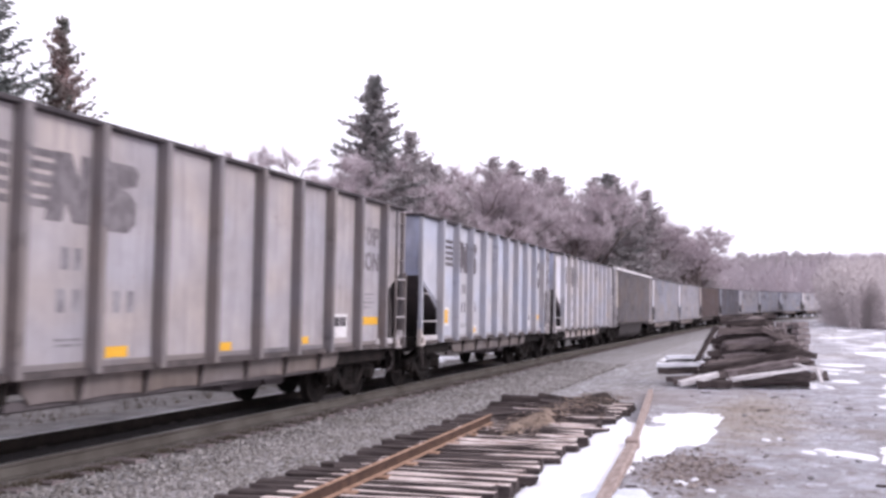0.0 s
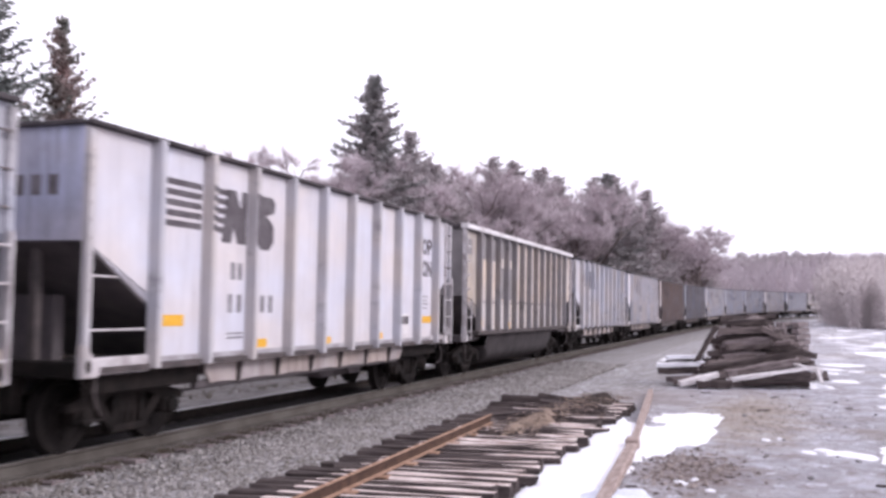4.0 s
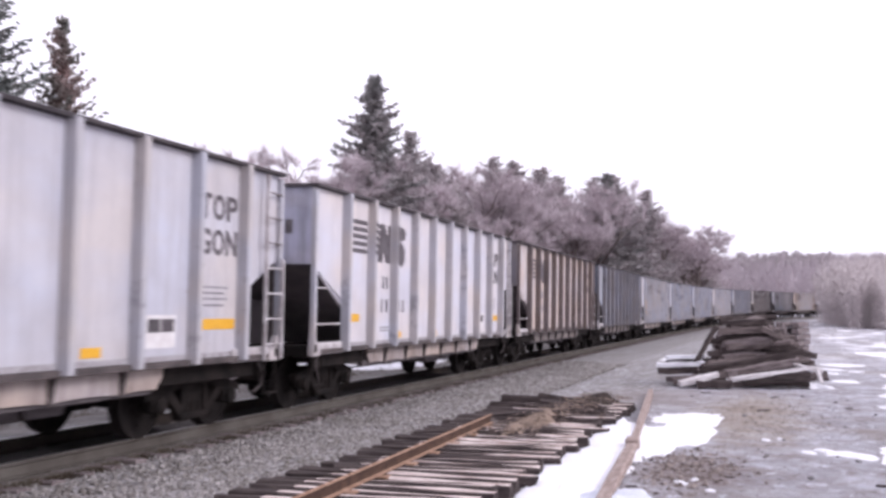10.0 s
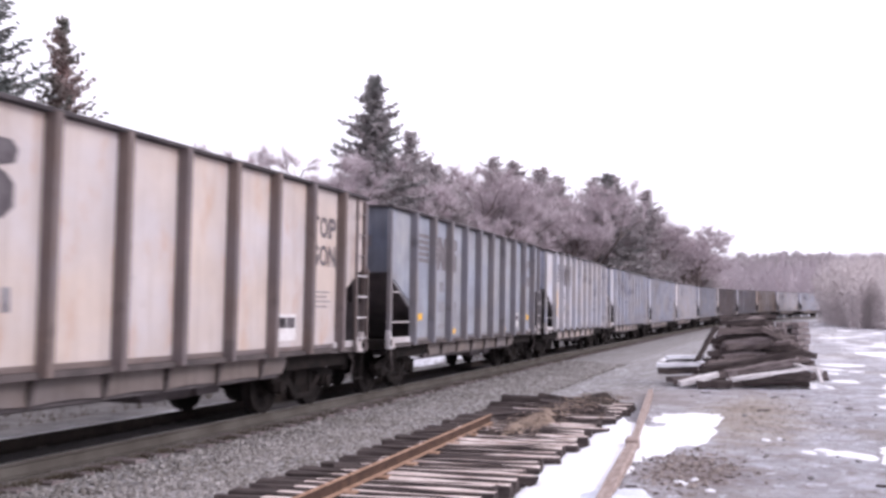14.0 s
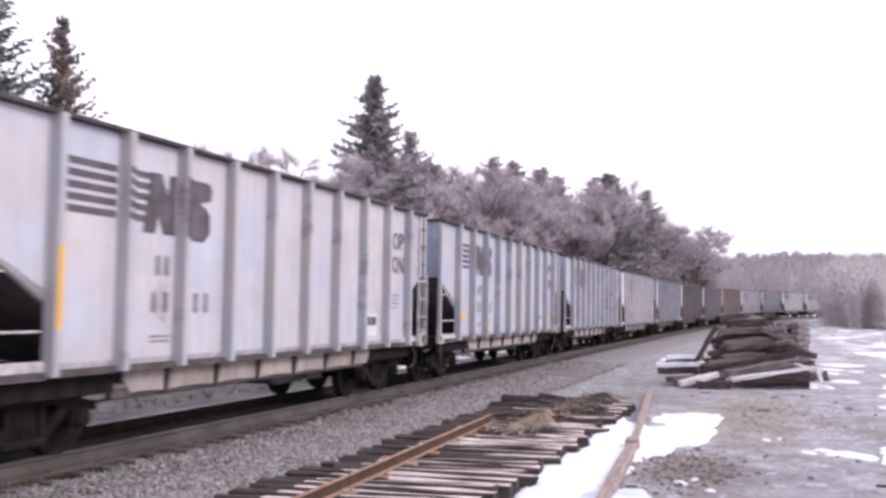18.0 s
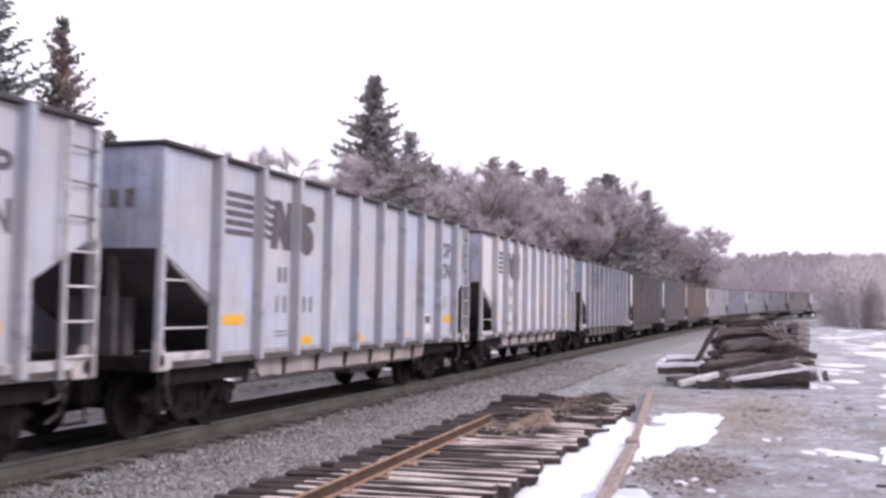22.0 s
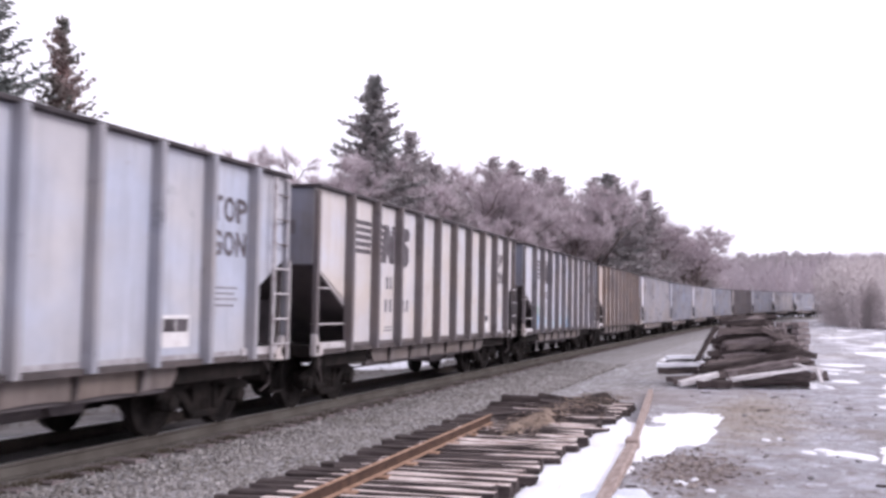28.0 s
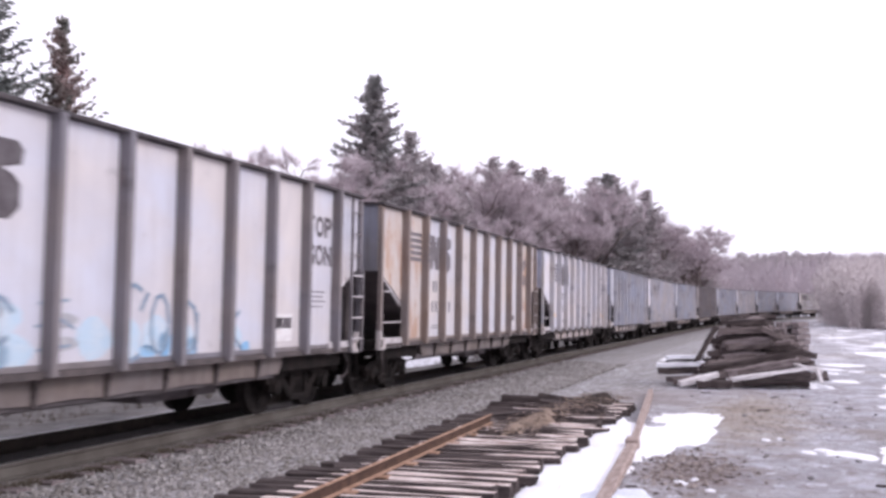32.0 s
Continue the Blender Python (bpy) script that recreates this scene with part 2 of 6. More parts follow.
def dust_material():
    m, n, l, b = nodes_of("fouled_ballast")
    v = coords(n, l, False)
    c = mixed(n, l, ramp(n, l, noisy(n, l, v, 1.5), 0.35, 0.65), (0.09, 0.078, 0.071), (0.145, 0.128, 0.12))
    c = mixed(n, l, ramp(n, l, noisy(n, l, v, 5.0, 6.0, 0.75), 0.48, 0.66, 0.0, 0.7), c, (0.08, 0.066, 0.05))
    c = mixed(n, l, ramp(n, l, noisy(n, l, v, 26.0, 4.0, 0.7), 0.5, 0.72, 0.0, 0.6), c, (0.20, 0.185, 0.172))
    l.new(c, b.inputs["Base Color"])
    b.inputs["Roughness"].default_value = 0.95
    bumped(n, l, b, noisy(n, l, v, 22.0, 5.0, 0.7), 0.8, 0.03)
    return m


def ground_material():
    """Thawing yard: gravelly mud, dead grass, wet hollows and thin old snow further off."""
    m, n, l, b = nodes_of("thawing_yard")
    v = coords(n, l, False)
    wide, mid, fine = noisy(n, l, v, 0.16, 5.0), noisy(n, l, v, 0.9, 6.0, 0.6), noisy(n, l, v, 20.0, 6.0, 0.75)
    c = mixed(n, l, ramp(n, l, mid, 0.38, 0.62), (0.31, 0.295, 0.32), (0.45, 0.45, 0.51))
    c = mixed(n, l, ramp(n, l, noisy(n, l, v, 2.6, 8.0, 0.72), 0.46, 0.62, 0.0, 0.75), c, (0.225, 0.18, 0.165))
    c = mixed(n, l, ramp(n, l, wide, 0.52, 0.64, 0.0, 0.4), c, (0.25, 0.20, 0.15))
    c = mixed(n, l, ramp(n, l, fine, 0.52, 0.72, 0.0, 0.7), c, (0.12, 0.105, 0.10))
    geo = n.new("ShaderNodeNewGeometry")
    sep = n.new("ShaderNodeSeparateXYZ")
    l.new(geo.outputs["Position"], sep.inputs[0])
    stones = n.new("ShaderNodeTexVoronoi")
    stones.inputs["Scale"].default_value = 15.0
    l.new(v, stones.inputs["Vector"])
    tone = n.new("ShaderNodeSeparateColor")
    l.new(stones.outputs["Color"], tone.inputs[0])
    gravel = mixed(n, l, tone.outputs[0], (0.15, 0.138, 0.136), (0.35, 0.33, 0.325))
    spread = n.new("ShaderNodeMath")
    spread.operation = "MULTIPLY_ADD"
    l.new(mid, spread.inputs[0])
    spread.inputs[1].default_value = 3.5
    l.new(sep.outputs["X"], spread.inputs[2])
    near_track = n.new("ShaderNodeMath")
    near_track.operation = "MULTIPLY"
    l.new(ramp(n, l, spread.outputs[0], -0.3, -1.6), near_track.inputs[0])
    l.new(ramp(n, l, sep.outputs["Y"], 18.0, 24.0), near_track.inputs[1])
    c = mixed(n, l, near_track.outputs[0], c, gravel)
    clods = noisy(n, l, v, 6.5, 7.0, 0.75)
    c = mixed(n, l, ramp(n, l, clods, 0.52, 0.64, 0.0, 0.55), c, (0.20, 0.17, 0.165))
    salt = noisy(n, l, coords(n, l, False, (1, 0.6, 1)), 4.3, 6.0, 0.7)
    c = mixed(n, l, ramp(n, l, salt, 0.54, 0.64, 0.0, 0.75), c, (0.62, 0.62, 0.70))
    edge = noisy(n, l, v, 1.9, 7.0, 0.72)
    for cx, cy, rx, ry, mud in ((-0.5, 20.8, 1.25, 5.6, (0.30, 0.24, 0.19)), (-1.1, 13.3, 0.75, 1.7, (0.15, 0.105, 0.095)), (-2.9, 24.0, 1.6, 3.0, (0.25, 0.215, 0.21))):
        off = n.new("ShaderNodeVectorMath")
        off.operation, off.inputs[1].default_value = "SUBTRACT", (cx, cy, -0.15)
        l.new(geo.outputs["Position"], off.inputs[0])
        fit = n.new("ShaderNodeVectorMath")
        fit.operation, fit.inputs[1].default_value = "MULTIPLY", (1 / rx, 1 / ry, 0.0)
        l.new(off.outputs[0], fit.inputs[0])
        far = n.new("ShaderNodeVectorMath")
        far.operation = "LENGTH"
        l.new(fit.outputs[0], far.inputs[0])
        ragged = n.new("ShaderNodeMath")
        ragged.operation, ragged.inputs[1].default_value = "MULTIPLY_ADD", 2.2
        l.new(edge, ragged.inputs[0])
        l.new(far.outputs["Value"], ragged.inputs[2])
        c = mixed(n, l, ramp(n, l, ragged.outputs[0], 2.25, 1.55, 0.0, 0.74), c, mud)
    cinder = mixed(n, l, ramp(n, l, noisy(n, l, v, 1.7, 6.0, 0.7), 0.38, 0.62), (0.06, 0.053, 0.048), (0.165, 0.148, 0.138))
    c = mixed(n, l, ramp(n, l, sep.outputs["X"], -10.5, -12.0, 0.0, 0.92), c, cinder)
    away = ramp(n, l, sep.outputs["Y"], 30.0, 75.0)
    snowy = noisy(n, l, coords(n, l, False, (0.5, 0.22, 1)), 1.1, 5.0, 0.6)
    east = n.new("ShaderNodeMath")
    east.operation = "MULTIPLY_ADD"
    l.new(sep.outputs["Y"], east.inputs[0])
    east.inputs[1].default_value = -0.028
    l.new(sep.outputs["X"], east.inputs[2])
    yard_side = n.new("ShaderNodeMath")
    yard_side.operation = "MULTIPLY"
    l.new(away, yard_side.inputs[0])
    l.new(ramp(n, l, east.outputs[0], -1.0, 1.0), yard_side.inputs[1])
    away = yard_side.outputs[0]
    cover = n.new("ShaderNodeMath")
    cover.operation = "MULTIPLY"
    l.new(ramp(n, l, snowy, 0.50, 0.58), cover.inputs[0])
    l.new(away, cover.inputs[1])
    c = mixed(n, l, cover.outputs[0], c, (0.80, 0.79, 0.83))
    l.new(c, b.inputs["Base Color"])
    l.new(ramp(n, l, mid, 0.35, 0.6, 0.95, 0.55), b.inputs["Roughness"])
    bumped(n, l, b, fine, 0.9, 0.05)
    return m


COAL_SHADE = plain("coal_shade_bed", (0.058, 0.052, 0.053), (0.082, 0.073, 0.073), 0.9, 2.0, 30.0, bump=0.6, dist=0.03, shift=False)
BALLAST, DUST, YARD = ballast_material(), dust_material(), ground_material()


# ---- mesh helpers ----
def box(bm, x0, x1, y0, y1, z0, z1, bevel=0.0):
    vs = [bm.verts.new((x, y, z)) for x in (x0, x1) for y in (y0, y1) for z in (z0, z1)]
    fs = [bm.faces.new([vs[i] for i in q]) for q in ((0, 1, 3, 2), (4, 6, 7, 5), (0, 4, 5, 1), (2, 3, 7, 6), (0, 2, 6, 4), (1, 5, 7, 3))]
    if bevel:
        es = list({e for f in fs for e in f.edges})
        bmesh.ops.bevel(bm, geom=es, offset=bevel, segments=1, affect="EDGES")
    return bm


def prism(bm, pts, a, b, axis=0):
    """A polygon, given in the two other axes, drawn out from a to b along axis."""
    def put(p, k):
        q = list(p)
        q.insert(axis, k)
        return bm.verts.new(q)
    lo, hi = [put(p, a) for p in pts], [put(p, b) for p in pts]
    n = len(pts)
    bm.faces.new(lo)
    bm.faces.new(hi[::-1])
    for i in range(n):
        bm.faces.new((lo[i], hi[i], hi[(i + 1) % n], lo[(i + 1) % n]))
    return bm


def rod(bm, a, b, r, sides=6, r2=None):
    a, b = Vector(a), Vector(b)
    q = (b - a).to_track_quat("Z", "Y")
    r2 = r if r2 is None else r2
    rings = []
    for c, rr in ((a, r), (b, r2)):
        rings.append([bm.verts.new(c + q @ Vector((rr * math.cos(t), rr * math.sin(t), 0))) for t in [2 * math.pi * i / sides for i in range(sides)]])
    for i in range(sides):
        j = (i + 1) % sides
        bm.faces.new((rings[0][i], rings[0][j], rings[1][j], rings[1][i]))
    bm.faces.new(rings[0][::-1])
    bm.faces.new(rings[1])
    return bm


def lathe(bm, profile, sides=24, axis=0, at=(0, 0, 0)):
    """Spins (along, radius) pairs round an axis; closed at both ends."""
    rings = []
    for u, r in profile:
        ring = []
        for i in range(sides):
            t = 2 * math.pi * i / sides
            q = [r * math.cos(t), r * math.sin(t)]
            q.insert(axis, u)
            ring.append(bm.verts.new(Vector(q) + Vector(at)))
        rings.append(ring)
    for k in range(len(rings) - 1):
        for i in range(sides):
            j = (i + 1) % sides
            bm.faces.new((rings[k][i], rings[k][j], rings[k + 1][j], rings[k + 1][i]))
    bm.faces.new(rings[0][::-1])
    bm.faces.new(rings[-1])
    return bm


def mesh_of(name, bm, material, smooth=False):
    bmesh.ops.recalc_face_normals(bm, faces=bm.faces)
    me = bpy.data.meshes.new(name)
    bm.to_mesh(me)
    bm.free()
    me.materials.append(material)
    if smooth:
        me.shade_smooth()
    return me


def raw_mesh(name, verts, faces, material):
    me = bpy.data.meshes.new(name)
    me.from_pydata(verts, [], faces)
    me.materials.append(material)
    return me


def part(name, bm, material, parent, label="", at=None):
    """One mesh object under a thing or a part; bm may be a finished mesh."""
    me = bm if isinstance(bm, bpy.types.Mesh) else mesh_of(name, bm, material)
    ob = new(name, me)
    ob.parent = parent
    if at is not None:
        ob.matrix_basis = at
    return tagged(ob, label)


def B():
    return bmesh.new()


# ---- the line of the track ----
STEP = 0.5
LINE = []


def lay_line():
    x, y, head, s = -8.875, 0.0, 0.0, 0.0
    k0, k1 = -0.000705, 2.7e-5
    for i in range(1000):
        LINE.append((x, y, head))
        bend = k0 + k1 * min(s + STEP / 2, 190.0)
        head += bend * STEP
        x += math.sin(head) * STEP
        y += math.cos(head) * STEP
        s += STEP


lay_line()


def rise(d):
    u = min(1.0, max(0.0, (d - 60.0) / 130.0))
    return 1.0 * u * u * (3 - 2 * u)


def track(s):
    """Centre line at s metres: x, y, heading (turned to the right)."""
    if s <= 0:
        return -8.875, s, 0.0
    i = min(int(s / STEP), len(LINE) - 2)
    u = s / STEP - i
    a, b = LINE[i], LINE[i + 1]
    return tuple(p + (q - p) * u for p, q in zip(a, b))


def beside(s, lateral, z=0.0):
    x, y, h = track(s)
    return Vector((x + lateral * math.cos(h), y - lateral * math.sin(h), z + rise(s)))


def sweep(profile, s0, s1, step, closed=False):
    """A (lateral, z) profile drawn along the track."""
    verts, faces = [], []
    n = len(profile)
    count = int(round((s1 - s0) / step))
    for i in range(count + 1):
        s = s0 + (s1 - s0) * i / count
        verts += [beside(s, a, z) for a, z in profile]
    for i in range(count):
        for k in range(n if closed else n - 1):
            j = (k + 1) % n
            faces.append((i * n + k, (i + 1) * n + k, (i + 1) * n + j, i * n + j))
    return verts, faces


def height(x, y):
    """The yard's ground."""
    far = max(0.0, y - 225.0)
    z = -0.16 + rise(min(y, 200.0)) + min(16.0, 0.085 * far)
    z += 0.05 * noise.noise(Vector((x * 0.21, y * 0.13, 3.0))) * min(1.0, max(0.0, abs(x + 1) / 4))
    z += 0.025 * noise.noise(Vector((x * 0.9, y * 0.6, 7.0)))
    if x < -12.5 and y < 225:
        z -= 0.35 * min(1.0, (-12.5 - x) / 2.0)
    return z


def lay_ground():
    def axis(marks):
        out = []
        for a, b, st in marks:
            out += list(np.arange(a, b, st))
        return out + [marks[-1][1]]
    xs = axis([(-900, -120, 60), (-120, -24, 6), (-24, -13, 1.0), (-13, 8, 0.35), (8, 30, 1.5), (30, 120, 10), (120, 900, 60)])
    ys = axis([(-400, -20, 40), (-20, 4, 2), (4, 34, 0.4), (34, 80, 1.5), (80, 400, 8), (400, 1400, 100)])
    verts = [(x, y, height(x, y)) for y in ys for x in xs]
    w = len(xs)
    faces = [(j * w + i, j * w + i + 1, (j + 1) * w + i + 1, (j + 1) * w + i) for j in range(len(ys) - 1) for i in range(w - 1)]
    me = raw_mesh("ground", verts, faces, YARD)
    me.shade_smooth()
    tagged(new("ground", me), "muddy thawing gravel yard with dead grass and snow remnants", "ground", kind="structure")


lay_ground()


def lay_bed():
    v, f = sweep([(-4.2, -0.75), (-3.2, -0.30), (-2.0, -0.06), (-0.9, -0.045), (0.9, -0.045), (1.75, -0.05), (2.3, -0.07), (3.4, -0.115), (4.3, -0.26)], -40, 330, 1.0)
    me = raw_mesh("ballast_bed", v, f, BALLAST)
    tagged(new("ballast", me), "grey crushed-stone ballast bed beside the running track", "ballast", kind="structure")
    # Coal-dusted bed, blackened to paint in the shade under the cars.
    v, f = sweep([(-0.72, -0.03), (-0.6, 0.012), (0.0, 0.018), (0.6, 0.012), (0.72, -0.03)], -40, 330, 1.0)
    tagged(new("coal_and_shade", raw_mesh("coal_and_shade", v, f, COAL_SHADE)), "black coal dust, oil and painted-in shade between the rails", "ballast", kind="structure")
    v, f = sweep([(0.82, -0.03), (0.86, -0.005), (0.95, -0.01), (1.08, -0.03), (1.2, -0.05), (1.3, -0.09)], -40, 200, 1.0)
    me = raw_mesh("fouled_shoulder", v, f, DUST)
    tagged(new("shoulder", me), "dark dust-fouled ballast edge along the rail", "ballast", kind="structure")


lay_bed()


def rail_profile(off, z=0.0, k=1.0):
    half = [(0.075, 0.0), (0.075, 0.012), (0.012, 0.03), (0.009, 0.13), (0.036, 0.145), (0.036, 0.168), (0.03, 0.175)]
    pts = half + [(-a, b) for a, b in half[::-1]]
    return [(off + a * k, z + b * k) for a, b in pts]


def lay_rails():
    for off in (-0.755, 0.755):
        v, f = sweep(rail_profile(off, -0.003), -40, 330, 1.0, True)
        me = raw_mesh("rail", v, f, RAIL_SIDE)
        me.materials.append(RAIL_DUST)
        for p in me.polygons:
            # side away from the wheels is dusty; gauge side has black shade painted in
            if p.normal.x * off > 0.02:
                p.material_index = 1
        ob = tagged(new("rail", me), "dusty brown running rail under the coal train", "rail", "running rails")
        crown = [(off - 0.03, 0.1725), (off - 0.03, 0.176), (off + 0.03, 0.176), (off + 0.03, 0.1725)]
        v, f = sweep(crown, -40, 330, 1.0, True)
        part("rail_crown", raw_mesh("rail_crown", v, f, TREAD), None, ob, "polished steel running surface")


lay_rails()


# ---- the coal train ----
PITCH, FIRST, BAY, HALF, OFF = 14.7386, 20.042, 1.25, 6.875, 0.10
MESHES = {}


def shared(key, build, material, smooth=False):
    """A mesh that alike parts of all cars share."""
    full = (key, material.name)
    if full not in MESHES:
        MESHES[full] = mesh_of(key, build(), material, smooth)
    return MESHES[full]


def lettering(words, width, tall, material):
    key = ("words", words, width, tall, material.name)
    if key in MESHES:
        return MESHES[key]
    cu = bpy.data.curves.new("stencil_words", "FONT")
    cu.body, cu.align_x, cu.align_y, cu.extrude, cu.offset = words, "CENTER", "CENTER", 0.004, 0.032
    tmp = bpy.data.objects.new("stencil_words", cu)
    scene.collection.objects.link(tmp)
    me = bpy.data.meshes.new_from_object(tmp.evaluated_get(bpy.context.evaluated_depsgraph_get()))
    bpy.data.objects.remove(tmp)
    co = np.array([v.co[:] for v in me.vertices])
    lo, hi = co.min(0), co.max(0)
    for v in me.vertices:
        u = (v.co.x - (lo[0] + hi[0]) / 2) / (hi[0] - lo[0]) * width
        w = (v.co.y - (lo[1] + hi[1]) / 2) / (hi[1] - lo[1]) * tall
        v.co = (v.co.z, u, w)
    me.materials.clear()
    me.materials.append(material)
    MESHES[key] = me
    return me


def decal(y0, y1, z0, z1, x=1.486, thick=0.003, slant=0.0):
    """A thin painted field on the side that faces the yard."""
    return prism(B(), [(y0, z0), (y1, z0), (y1 + slant, z1), (y0 + slant, z1)], x, x + thick, 0)


def truck_parts(car, y, side_material=RUN_GEAR):
    def bolster():
        bm = box(B(), -1.05, 1.05, -0.22, 0.22, 0.42, 0.70, 0.03)
        lathe(bm, [(0.70, 0.2), (0.80, 0.2)], 12, 2)
        for k in (-1, 1):
            box(bm, -0.75, 0.75, k * 0.36 - 0.05, k * 0.36 + 0.05, 0.36, 0.50)
        return bm
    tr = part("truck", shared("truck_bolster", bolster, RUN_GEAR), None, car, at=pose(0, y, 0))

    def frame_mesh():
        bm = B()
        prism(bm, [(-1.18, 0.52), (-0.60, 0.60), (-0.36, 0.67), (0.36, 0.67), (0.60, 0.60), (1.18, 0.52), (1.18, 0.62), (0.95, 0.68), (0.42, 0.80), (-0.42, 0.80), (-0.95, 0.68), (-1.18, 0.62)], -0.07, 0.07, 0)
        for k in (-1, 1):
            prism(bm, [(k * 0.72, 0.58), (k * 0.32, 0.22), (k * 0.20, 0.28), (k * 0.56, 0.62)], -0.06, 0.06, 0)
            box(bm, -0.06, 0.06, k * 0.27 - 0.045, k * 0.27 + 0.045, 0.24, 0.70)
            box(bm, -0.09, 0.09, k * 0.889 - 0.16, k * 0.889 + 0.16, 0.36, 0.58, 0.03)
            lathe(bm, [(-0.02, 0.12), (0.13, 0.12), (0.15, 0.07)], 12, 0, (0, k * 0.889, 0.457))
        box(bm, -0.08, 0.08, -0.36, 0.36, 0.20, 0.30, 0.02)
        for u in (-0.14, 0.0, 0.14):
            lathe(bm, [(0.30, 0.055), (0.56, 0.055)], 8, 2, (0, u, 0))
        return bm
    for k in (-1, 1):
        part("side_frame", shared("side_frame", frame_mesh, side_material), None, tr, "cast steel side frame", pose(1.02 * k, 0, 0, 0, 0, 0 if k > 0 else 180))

    def wheelset_mesh():
        bm = B()
        lathe(bm, [(-1.0, 0.07), (1.0, 0.07)], 10, 0)
        for k in (-1, 1):
            prof = [(0.655, 0.457 + 0.025), (0.69, 0.457 + 0.025), (0.70, 0.46), (0.80, 0.455), (0.80, 0.39), (0.765, 0.37), (0.755, 0.2), (0.79, 0.16), (0.84, 0.14), (0.84, 0.05)]
            lathe(bm, [(k * u, r) for u, r in prof], 28, 0)
            for a in range(6):
                t = math.pi * a / 3
                lathe(bm, [(k * 0.75, 0.028), (k * 0.775, 0.028)], 6, 0, (0, 0.28 * math.cos(t), 0.28 * math.sin(t)))
        return bm
    sets = []
    for k in (-1, 1):
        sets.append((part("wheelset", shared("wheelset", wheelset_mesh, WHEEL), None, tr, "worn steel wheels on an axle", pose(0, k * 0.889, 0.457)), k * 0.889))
    return sets


def coupler_parts(car, half, material=RUN_GEAR):
    def build():
        bm = box(B(), -0.09, 0.09, -0.55, 0.1, -0.1, 0.1, 0.02)
        prism(bm, [(-0.14, -0.55), (0.10, -0.55), (0.16, -0.70), (0.05, -0.78), (0.02, -0.68), (-0.10, -0.70), (-0.16, -0.80)], -0.14, 0.14, 2)
        return bm
    for k in (-1, 1):
        part("coupler", shared("coupler", build, material), None, car, "dark cast knuckle coupler", pose(0, k * (half - 0.12), 0.88, 0, 0, 0 if k < 0 else 180))
        part("striker", shared("striker", lambda: box(box(B(), -0.55, 0.55, -0.02, 0.22, 0.50, 0.96, 0.03), -0.24, 0.24, -0.30, 0.0, 0.62, 0.80, 0.02), material), None, car, "black striker casting behind the coupler", pose(0, k * (half - 0.14), 0, 0, 0, 0 if k < 0 else 180))
        hose = rod(rod(B(), (0.3, 0, 0.85), (0.34, -0.25, 0.6), 0.025), (0.34, -0.25, 0.6), (0.28, -0.42, 0.55), 0.025)
        key = ("hose", "x")
        if key not in MESHES:
            MESHES[key] = mesh_of("air_hose", hose, BLACK)
        else:
            hose.free()
        part("air_hose", MESHES[key], None, car, "black rubber brake hose", pose(0, k * half, 0, 0, 0, 0 if k < 0 else 180))


